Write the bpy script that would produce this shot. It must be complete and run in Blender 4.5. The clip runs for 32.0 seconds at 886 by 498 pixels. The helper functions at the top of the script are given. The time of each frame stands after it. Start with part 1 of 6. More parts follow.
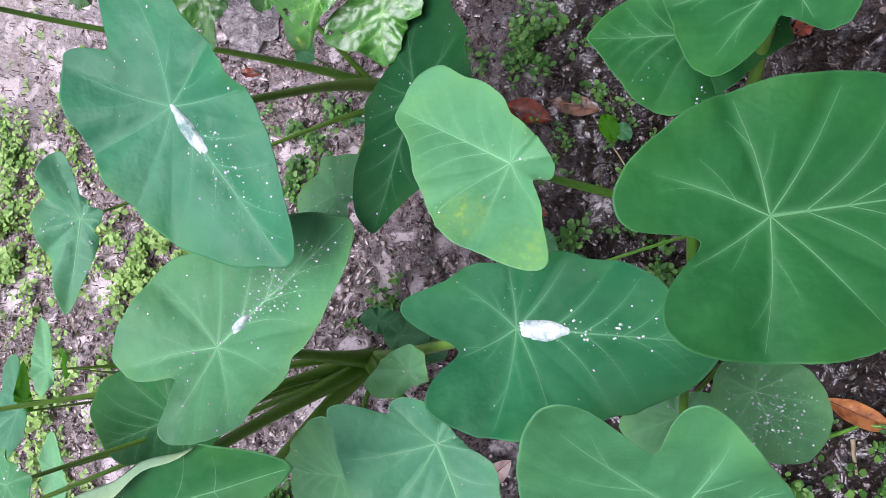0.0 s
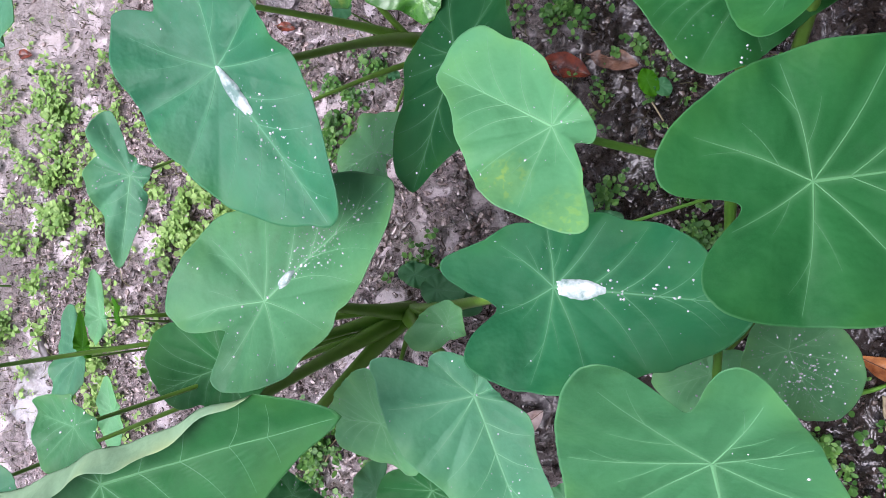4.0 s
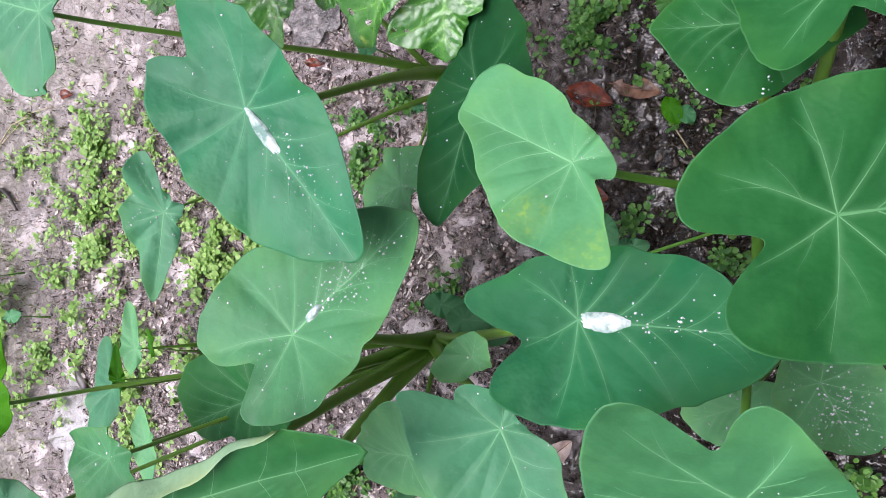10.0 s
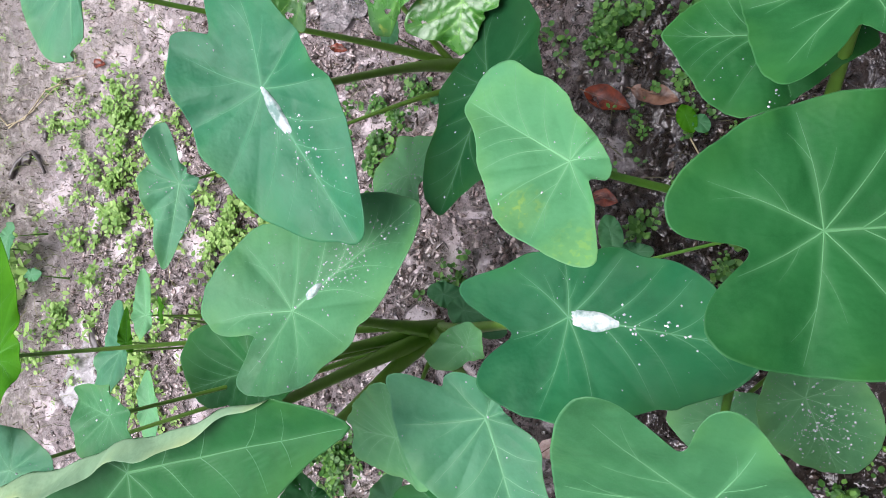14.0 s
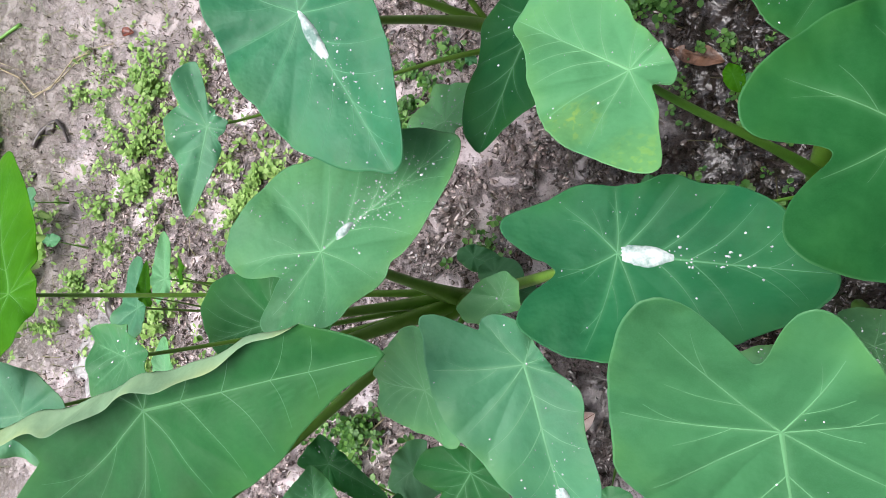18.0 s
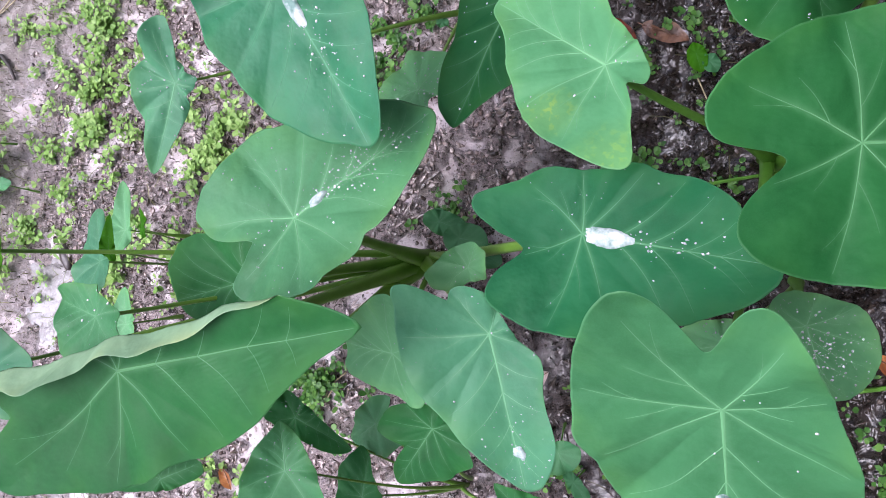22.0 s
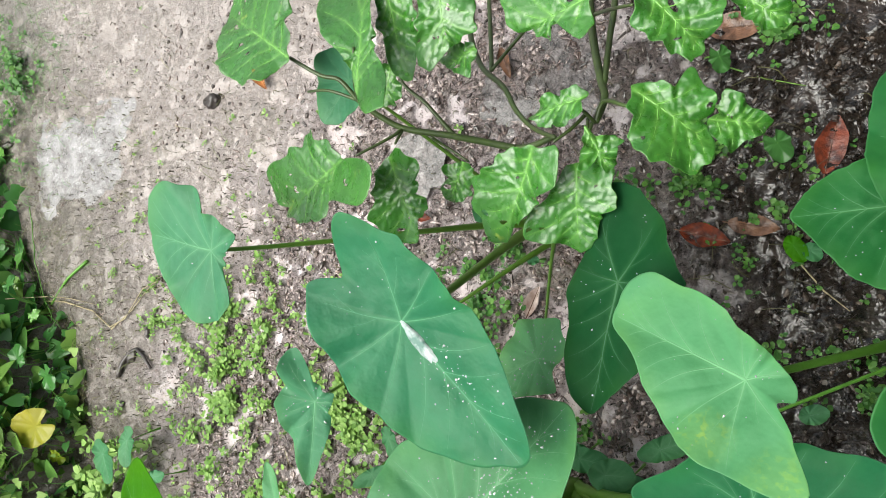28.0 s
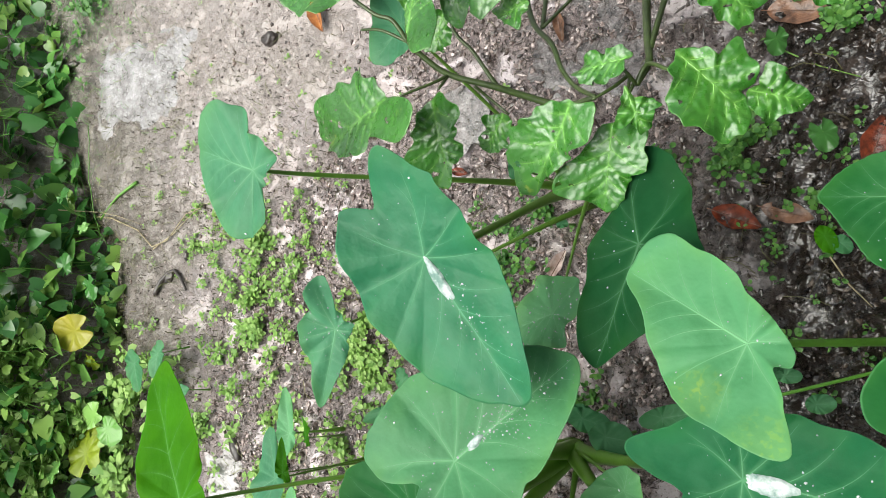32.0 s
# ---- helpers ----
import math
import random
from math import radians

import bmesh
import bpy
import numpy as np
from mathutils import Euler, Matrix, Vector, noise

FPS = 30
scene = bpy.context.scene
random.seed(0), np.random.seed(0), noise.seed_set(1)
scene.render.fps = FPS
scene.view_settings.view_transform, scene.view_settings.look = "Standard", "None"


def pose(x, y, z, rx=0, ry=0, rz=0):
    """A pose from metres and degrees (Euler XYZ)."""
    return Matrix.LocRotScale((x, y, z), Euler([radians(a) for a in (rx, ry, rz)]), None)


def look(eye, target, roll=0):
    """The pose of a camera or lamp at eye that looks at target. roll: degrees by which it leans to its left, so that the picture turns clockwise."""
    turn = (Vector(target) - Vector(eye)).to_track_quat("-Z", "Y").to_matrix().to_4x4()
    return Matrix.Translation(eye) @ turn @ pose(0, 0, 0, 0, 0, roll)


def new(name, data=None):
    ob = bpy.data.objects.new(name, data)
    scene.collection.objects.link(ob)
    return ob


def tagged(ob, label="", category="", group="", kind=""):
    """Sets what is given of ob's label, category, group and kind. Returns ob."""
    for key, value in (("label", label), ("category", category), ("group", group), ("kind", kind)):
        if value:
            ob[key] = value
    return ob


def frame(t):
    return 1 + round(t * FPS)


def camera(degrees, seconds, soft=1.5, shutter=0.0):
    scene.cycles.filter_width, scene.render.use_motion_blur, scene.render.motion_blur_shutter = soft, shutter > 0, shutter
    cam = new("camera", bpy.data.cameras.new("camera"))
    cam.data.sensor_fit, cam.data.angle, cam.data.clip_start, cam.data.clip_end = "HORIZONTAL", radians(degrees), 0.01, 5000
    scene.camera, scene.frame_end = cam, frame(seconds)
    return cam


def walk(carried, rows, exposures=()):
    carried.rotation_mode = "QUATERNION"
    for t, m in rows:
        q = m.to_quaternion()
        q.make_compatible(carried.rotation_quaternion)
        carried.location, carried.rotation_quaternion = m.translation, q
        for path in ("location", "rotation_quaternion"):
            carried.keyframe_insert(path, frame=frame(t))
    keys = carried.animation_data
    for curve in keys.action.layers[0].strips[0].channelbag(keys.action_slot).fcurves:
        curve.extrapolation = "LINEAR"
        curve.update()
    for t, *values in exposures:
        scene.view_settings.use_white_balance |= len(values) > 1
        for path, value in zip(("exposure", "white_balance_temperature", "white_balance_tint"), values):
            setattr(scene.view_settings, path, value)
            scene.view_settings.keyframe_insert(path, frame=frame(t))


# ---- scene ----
cam = camera(68.5, 32.0, soft=0.8)
PATH = [
    (0.0, pose(0.0000, -0.0000, 1.2999, 5.219, 14.655, 0.673)),
    (0.5, pose(0.0012, 0.0066, 1.3066, 4.972, 15.149, 0.397)),
    (1.0, pose(-0.0007, 0.0106, 1.3074, 4.379, 14.872, -0.106)),
    (1.5, pose(-0.0007, 0.0102, 1.3086, 4.464, 14.937, 0.067)),
    (2.0, pose(0.0002, 0.0170, 1.3120, 3.769, 14.917, -0.284)),
    (2.5, pose(-0.0020, 0.0165, 1.3106, 4.050, 15.237, -0.411)),
    (3.0, pose(-0.0122, 0.0197, 1.3157, 3.646, 14.998, -0.455)),
    (3.5, pose(-0.0089, 0.0112, 1.3224, -0.056, 16.118, 1.613)),
    (4.0, pose(-0.0080, 0.0125, 1.3232, 0.836, 17.162, 1.099)),
    (4.5, pose(-0.0098, 0.0143, 1.3264, 2.097, 17.641, 0.113)),
    (6.5, pose(-0.0023, 0.0146, 1.3205, 3.064, 18.493, 0.298)),
    (7.0, pose(-0.0065, 0.0155, 1.3275, 2.892, 18.630, 0.162)),
    (7.5, pose(-0.0040, 0.0180, 1.3251, 2.615, 18.688, 0.271)),
    (8.0, pose(0.0012, 0.0204, 1.3190, 2.735, 19.215, 0.211)),
    (8.5, pose(0.0007, 0.0197, 1.3195, 2.838, 19.255, 0.241)),
    (9.0, pose(-0.0071, 0.0261, 1.3249, 2.688, 19.061, -0.261)),
    (9.5, pose(-0.0030, 0.0282, 1.3214, 2.556, 19.337, -0.125)),
    (10.0, pose(0.0005, 0.0279, 1.3308, 2.575, 19.691, 0.468)),
    (10.5, pose(0.0051, 0.0233, 1.3318, 2.603, 19.585, 1.003)),
    (11.0, pose(0.0196, 0.0147, 1.3302, 2.121, 19.309, 3.966)),
    (11.5, pose(0.0437, 0.0112, 1.3290, 1.969, 19.149, 5.058)),
    (12.0, pose(0.0482, 0.0076, 1.3333, 2.177, 19.634, 5.439)),
    (12.5, pose(0.0508, 0.0133, 1.3357, 2.193, 20.240, 5.634)),
    (13.0, pose(0.0507, 0.0207, 1.3413, 2.921, 20.695, 5.526)),
    (13.5, pose(0.0415, 0.0223, 1.3432, 3.578, 20.791, 4.889)),
    (14.0, pose(0.0371, 0.0216, 1.3365, 3.703, 21.413, 5.141)),
    (14.5, pose(0.0378, 0.0107, 1.3330, 4.697, 21.922, 6.286)),
    (16.5, pose(0.0331, 0.0058, 1.3409, 4.200, 21.956, 6.497)),
    (17.0, pose(0.0351, 0.0073, 1.3427, 4.004, 22.382, 6.642)),
    (17.5, pose(0.0096, -0.0506, 1.3137, 4.183, 22.169, 6.137)),
    (18.0, pose(-0.0052, -0.0926, 1.2950, 6.128, 22.392, 6.991)),
    (18.5, pose(-0.0064, -0.0935, 1.2920, 4.085, 18.332, 8.470)),
    (19.0, pose(-0.0308, -0.0971, 1.3062, 1.275, 13.940, 8.542)),
    (19.5, pose(-0.0285, -0.0811, 1.3234, 0.933, 15.540, 8.491)),
    (20.0, pose(-0.0299, -0.0686, 1.3305, 1.036, 16.150, 8.757)),
    (20.5, pose(-0.0277, -0.0656, 1.3344, 1.355, 16.980, 8.808)),
    (21.0, pose(-0.0288, -0.0619, 1.3353, 1.586, 17.278, 8.757)),
    (21.5, pose(-0.0269, -0.0575, 1.3374, 1.362, 17.576, 8.635)),
    (22.0, pose(-0.0239, -0.0552, 1.3376, 1.575, 18.029, 8.620)),
    (22.5, pose(-0.0211, -0.0555, 1.3442, 1.814, 18.667, 8.778)),
    (23.0, pose(-0.0177, -0.0544, 1.3484, 2.009, 19.244, 9.079)),
    (23.5, pose(-0.0193, -0.0566, 1.3476, 2.149, 19.434, 9.164)),
    (24.0, pose(-0.0187, -0.0543, 1.3410, 2.008, 19.309, 8.954)),
    (24.5, pose(-0.0214, -0.0531, 1.3399, 2.144, 19.212, 8.602)),
    (25.0, pose(-0.0280, -0.0119, 1.3430, 2.439, 20.443, 5.885)),
    (25.5, pose(-0.0574, 0.1118, 1.3665, 2.824, 22.210, -2.864)),
    (26.0, pose(-0.0778, 0.1589, 1.3999, 5.231, 24.609, -5.058)),
    (26.5, pose(-0.0686, 0.1700, 1.3973, 8.380, 27.837, -5.242)),
    (28.5, pose(-0.0860, 0.2276, 1.4340, 5.360, 25.324, -3.812)),
    (29.0, pose(-0.0802, 0.2107, 1.4366, 5.463, 25.495, -1.564)),
    (29.5, pose(-0.0647, 0.1819, 1.4320, 6.132, 25.419, 2.146)),
    (30.0, pose(-0.0639, 0.1748, 1.4305, 6.127, 25.152, 2.699)),
    (30.5, pose(-0.0658, 0.1754, 1.4296, 6.291, 25.083, 2.786)),
    (31.0, pose(-0.0621, 0.1748, 1.4304, 6.757, 26.096, 2.661)),
    (31.5, pose(-0.0569, 0.1719, 1.4365, 6.649, 26.728, 3.092)),
    (32.0, pose(-0.0571, 0.1702, 1.4442, 7.176, 28.218, 3.097)),
]
walk(cam, PATH, [(0.0, 0.98, 5950, 27), (4.0, 0.98, 5950, 25), (7.5, 1.0, 6250, 18), (10.0, 1.0, 6150, 20), (12.0, 1.0, 6450, 14), (14.0, 1.0, 6150, 19), (17.0, 0.98, 5900, 22), (18.0, 0.98, 6350, 15),
                 (19.0, 1.04, 5950, 25), (21.0, 1.04, 5900, 26), (23.0, 0.95, 5950, 24), (25.0, 0.98, 6250, 17), (26.0, 0.92, 6600, 4), (32.0, 0.92, 6600, 4)])

# ---------------------------------------------------------------- sky and light
world = bpy.data.worlds.new("overcast_sky")
scene.world = world
world.use_nodes = True
wn, wl = world.node_tree.nodes, world.node_tree.links
sky = wn.new("ShaderNodeTexSky")
sky.sky_type, sky.sun_disc = "NISHITA", False
sky.sun_elevation, sky.sun_rotation = radians(68), radians(-110)
sky.air_density, sky.dust_density = 1.0, 4.0
soft_sky = wn.new("ShaderNodeHueSaturation")
soft_sky.inputs["Saturation"].default_value = 0.4
wl.new(sky.outputs[0], soft_sky.inputs["Color"])
wl.new(soft_sky.outputs[0], wn["Background"].inputs["Color"])
wn["Background"].inputs["Strength"].default_value = 0.135



sun_data = bpy.data.lights.new("sun", "SUN")
sun_data.energy, sun_data.angle, sun_data.color = 2.3, radians(55), (1.0, 0.97, 0.94)
sun = new("sun", sun_data)
sun.matrix_world = look((-1.1, -0.4, 3.0), (0, 0, 0))


# ---------------------------------------------------------------- materials
class Nodes:
    """A small writer of node materials."""

    def __init__(self, name):
        self.mat = bpy.data.materials.new(name)
        self.mat.use_nodes = True
        self.tree = self.mat.node_tree
        self.n = self.tree.nodes
        self.bsdf = self.n["Principled BSDF"]
        self.out = self.n["Material Output"]
        self.coord = self.n.new("ShaderNodeTexCoord")

    def put(self, a, b):
        self.tree.links.new(a, b)

    def noise(self, scale, detail=4.0, rough=0.55, where="Object", distort=0.0):
        t = self.n.new("ShaderNodeTexNoise")
        t.inputs["Scale"].default_value, t.inputs["Detail"].default_value = scale, detail
        t.inputs["Roughness"].default_value, t.inputs["Distortion"].default_value = rough, distort
        self.put(self.coord.outputs[where], t.inputs["Vector"])
        return t.outputs["Fac"]

    def voronoi(self, scale, where="Object"):
        t = self.n.new("ShaderNodeTexVoronoi")
        t.inputs["Scale"].default_value = scale
        self.put(self.coord.outputs[where], t.inputs["Vector"])
        return t.outputs["Distance"]

    def ramp(self, fac, *stops):
        r = self.n.new("ShaderNodeValToRGB")
        while len(r.color_ramp.elements) < len(stops):
            r.color_ramp.elements.new(0.5)
        for e, (at, c) in zip(r.color_ramp.elements, stops):
            e.position = at
            e.color = (c, c, c, 1) if isinstance(c, (int, float)) else (*c, 1)
        self.put(fac, r.inputs[0])
        return r.outputs[0]

    def mix(self, fac, a, b, mode="MIX"):
        m = self.n.new("ShaderNodeMix")
        m.data_type, m.blend_type = "RGBA", mode
        for sock, v in ((m.inputs[0], fac), (m.inputs[6], a), (m.inputs[7], b)):
            if isinstance(v, (int, float)):
                sock.default_value = v
            elif isinstance(v, tuple):
                sock.default_value = (*v, 1)
            else:
                self.put(v, sock)
        return m.outputs[2]

    def math(self, op, a, b=0.0):
        m = self.n.new("ShaderNodeMath")
        m.operation = op
        for sock, v in ((m.inputs[0], a), (m.inputs[1], b)):
            if isinstance(v, (int, float)):
                sock.default_value = v
            else:
                self.put(v, sock)
        return m.outputs[0]

    def bump(self, height, strength, distance):
        b = self.n.new("ShaderNodeBump")
        b.inputs["Strength"].default_value, b.inputs["Distance"].default_value = strength, distance
        self.put(height, b.inputs["Height"])
        return b.outputs[0]

    def random(self):
        return self.n.new("ShaderNodeObjectInfo").outputs["Random"]

    def island(self):
        return self.n.new("ShaderNodeNewGeometry").outputs["Random Per Island"]

    def set(self, **inputs):
        for k, v in inputs.items():
            sock = self.bsdf.inputs[k.replace("_", " ")]
            if isinstance(v, (int, float)):
                sock.default_value = v
            elif isinstance(v, tuple):
                sock.default_value = (*v, 1)
            else:
                self.put(v, sock)
        return self.mat

    def thin(self, colour, share):
        """Lets part of the light through, as a thin leaf does."""
        t = self.n.new("ShaderNodeBsdfTranslucent")
        if isinstance(colour, tuple):
            t.inputs["Color"].default_value = (*colour, 1)
        else:
            self.put(colour, t.inputs["Color"])
        m = self.n.new("ShaderNodeMixShader")
        m.inputs[0].default_value = share
        self.put(self.bsdf.outputs[0], m.inputs[1])
        self.put(t.outputs[0], m.inputs[2])
        self.put(m.outputs[0], self.out.inputs[0])
        return self.mat


def taro_material(name, dark, light, edge, rough, spots=None, spec=0.2, pale_veins=1.0):
    """A waxy leaf: cloudy green, paler along the veins; returns the blade's and the veins' material."""
    k = Nodes(name)
    broad = k.ramp(k.noise(9, 4, 0.55), (0.3, 0.0), (0.7, 1.0))
    col = k.mix(broad, tuple(0.84 * c for c in dark), tuple(1.03 * c for c in light))
    col = k.mix(k.ramp(k.noise(45, 5, 0.6), (0.4, 0.0), (0.8, 0.45)), col, edge)
    col = k.mix(k.ramp(k.noise(700, 2), (0.4, 0.0), (0.8, 0.25)), col, edge)
    for tint, sx, sy, reach in spots or ():
        d = k.n.new("ShaderNodeVectorMath")
        d.operation = "DISTANCE"
        k.put(k.coord.outputs["Object"], d.inputs[0])
        d.inputs[1].default_value = (sx, sy, 0)
        near = k.ramp(k.math("DIVIDE", d.outputs["Value"], reach), (0.15, 1.0), (1.0, 0.0))
        blotch = k.ramp(k.noise(110, 3, 0.5, "Object", 0.5), (0.52, 0.12), (0.64, 0.45))
        col = k.mix(k.math("MULTIPLY", near, blotch), col, tint)
    rim = k.n.new("ShaderNodeAttribute")
    rim.attribute_name = "rim"
    tint = k.math("MULTIPLY", rim.outputs["Fac"], k.ramp(k.noise(11, 4), (0.42, 0.0), (0.62, 0.5)))
    col = k.mix(tint, col, (light[0] * 1.6 + 0.008, light[1] * 1.25, light[2] * 0.75))
    rib = k.n.new("ShaderNodeAttribute")
    rib.attribute_name = "rib"
    f = 0.42 * pale_veins
    pale = tuple((1 - f) * c + f * w for c, w in zip(edge, (0.19, 0.4, 0.2)))
    col = k.mix(k.math("MULTIPLY", rib.outputs["Fac"], 0.5), col, pale)
    old = k.ramp(k.noise(33, 5, 0.7, "Object", 1.0), (0.72, 0.0), (0.78, 0.3))
    col = k.mix(old, col, tuple(0.6 * c + 0.02 for c in light))
    k.set(Base_Color=col, Roughness=k.ramp(k.noise(30, 4), (0.3, rough - 0.06), (0.7, rough + 0.08)),
          Normal=k.bump(k.math("ADD", k.noise(24, 3, 0.5), k.math("MULTIPLY", k.noise(190, 3), 0.04)), 0.4, 0.012), Specular_IOR_Level=spec)
    k.thin(k.mix(0.5, col, (0.12, 0.42, 0.03)), 0.22)
    v = Nodes(name + "_vein")
    f = 0.38 * pale_veins
    line = tuple((1 - f) * c + f * w for c, w in zip(edge, (0.2, 0.42, 0.2)))
    v.set(Base_Color=v.mix(v.noise(60, 4), tuple(0.85 * c for c in line), line), Roughness=0.55, Specular_IOR_Level=0.12)
    VEIN_OF[name] = v.mat
    return k.mat


VEIN_OF = {}
TARO_BLUE = taro_material("taro_blade_blue_green", (0.014, 0.125, 0.053), (0.024, 0.162, 0.073), (0.038, 0.195, 0.098), 0.42, None, 0.2, 0.7)
TARO_SEA = taro_material("taro_blade_sea_green", (0.007, 0.086, 0.03), (0.012, 0.114, 0.042), (0.02, 0.142, 0.058), 0.48, None, 0.1, 0.75)
TARO_GREEN = taro_material("taro_blade_green", (0.031, 0.15, 0.052), (0.048, 0.195, 0.074), (0.068, 0.235, 0.098), 0.48, None, 0.2, 0.8)
TARO_MIST = taro_material("taro_blade_misty_green", (0.042, 0.175, 0.085), (0.06, 0.22, 0.11), (0.082, 0.26, 0.138), 0.45)
TARO_LIGHT = taro_material("taro_blade_light_green", (0.075, 0.25, 0.1), (0.1, 0.3, 0.125), (0.125, 0.335, 0.15), 0.48)
TARO_SAGE = taro_material("taro_blade_sage_green", (0.042, 0.165, 0.064), (0.06, 0.21, 0.088), (0.08, 0.25, 0.112), 0.46)
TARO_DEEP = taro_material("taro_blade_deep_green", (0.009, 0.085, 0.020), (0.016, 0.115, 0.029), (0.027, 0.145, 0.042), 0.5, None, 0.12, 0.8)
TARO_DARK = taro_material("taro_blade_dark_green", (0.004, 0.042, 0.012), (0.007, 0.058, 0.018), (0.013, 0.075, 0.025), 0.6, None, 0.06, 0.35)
TARO_PALE = taro_material("taro_blade_pale_green", (0.055, 0.215, 0.082), (0.073, 0.25, 0.104), (0.09, 0.28, 0.122), 0.5,
                          (((0.34, 0.44, 0.03), 0.011, 0.080, 0.04), ((0.26, 0.42, 0.05), -0.086, 0.081, 0.05)))
TARO_UNDER = taro_material("taro_blade_underside", (0.16, 0.3, 0.16), (0.24, 0.38, 0.22), (0.28, 0.42, 0.26), 0.55)
TARO_FRESH = taro_material("taro_blade_fresh_green", (0.026, 0.135, 0.0015), (0.038, 0.17, 0.0025), (0.05, 0.2, 0.006), 0.55, None, 0.05, 0.3)


def plain_plant(name, a, b, rough, share=0.0, scale=60):
    k = Nodes(name)
    col = k.mix(k.noise(scale, 4), a, b)
    k.set(Base_Color=col, Roughness=rough, Normal=k.bump(k.noise(scale * 4, 3), 0.3, 0.001))
    if share:
        k.thin(col, share)
    return k.mat


PETIOLE = plain_plant("petiole_green", (0.075, 0.18, 0.017), (0.145, 0.29, 0.038), 0.36, scale=40)
PETIOLE_PALE = plain_plant("petiole_pale_green", (0.075, 0.22, 0.02), (0.12, 0.3, 0.035), 0.4, scale=40)


def shrub_material():
    k = Nodes("glossy_shrub_leaf")
    col = k.mix(k.ramp(k.noise(18, 4), (0.3, 0.0), (0.7, 1.0)), (0.02, 0.115, 0.01), (0.046, 0.19, 0.02))
    col = k.mix(k.ramp(k.noise(15, 5, 0.6, "Object", 0.6), (0.64, 0.0), (0.76, 0.8)), col, (0.4, 0.46, 0.06))
    col = k.mix(k.ramp(k.random(), (0.55, 0.0), (1.0, 0.45)), col, (0.022, 0.12, 0.008))
    rib = k.n.new("ShaderNodeAttribute")
    rib.attribute_name = "rib"
    col = k.mix(k.math("MULTIPLY", rib.outputs["Fac"], 0.6), col, (0.17, 0.4, 0.07))
    bite = k.ramp(k.noise(170, 3, 0.6), (0.7, 0.0), (0.73, 0.6))
    col = k.mix(bite, col, (0.2, 0.3, 0.06))
    k.set(Base_Color=col, Roughness=k.ramp(k.noise(60, 3), (0.35, 0.22), (0.7, 0.42)),
          Normal=k.bump(k.math("ADD", k.noise(130, 5, 0.6, "Object", 0.8), k.math("MULTIPLY", k.noise(420, 3), 0.3)), 0.5, 0.0020), Specular_IOR_Level=0.7, Coat_Weight=0.25, Coat_Roughness=0.12, Coat_IOR=1.5)
    return k.thin(k.mix(0.5, col, (0.12, 0.42, 0.03)), 0.14)


SHRUB = shrub_material()
SHRUB_VEIN = plain_plant("shrub_vein", (0.13, 0.33, 0.06), (0.2, 0.42, 0.1), 0.25)
SHRUB_STEM = plain_plant("shrub_stem", (0.02, 0.032, 0.01), (0.06, 0.1, 0.022), 0.4)


def weed_material(name, a, b, c, rough=0.5):
    k = Nodes(name)
    col = k.ramp(k.island(), (0.0, a), (0.5, b), (1.0, c))
    col = k.mix(k.ramp(k.noise(7, 4), (0.35, 0.3), (0.65, 0.0)), col, a)
    k.set(Base_Color=col, Roughness=rough, Specular_IOR_Level=0.35)
    return k.thin(col, 0.25)


WEED = weed_material("small_weed_leaf", (0.1, 0.22, 0.036), (0.21, 0.37, 0.075), (0.35, 0.51, 0.16))
VINE = weed_material("vine_leaf", (0.036, 0.13, 0.03), (0.085, 0.245, 0.055), (0.25, 0.41, 0.085), 0.2)
GRASS = weed_material("thin_grass", (0.05, 0.06, 0.015), (0.11, 0.13, 0.03), (0.22, 0.2, 0.09))
# Darker copy of the small weed leaf, with shade put into its colour.
WEED_SHADED = weed_material("shaded_weed_leaf", (0.03, 0.11, 0.018), (0.075, 0.21, 0.035), (0.15, 0.32, 0.06), 0.4)
ROOT = weed_material("dark_root", (0.02, 0.014, 0.008), (0.05, 0.04, 0.018), (0.1, 0.1, 0.03))
VINE_PALE = weed_material("pale_vine_leaf", (0.13, 0.31, 0.07), (0.2, 0.4, 0.1), (0.27, 0.47, 0.12), 0.18)
YELLOW = weed_material("yellowed_vine_leaf", (0.2, 0.28, 0.02), (0.27, 0.34, 0.025), (0.36, 0.3, 0.04), 0.35)


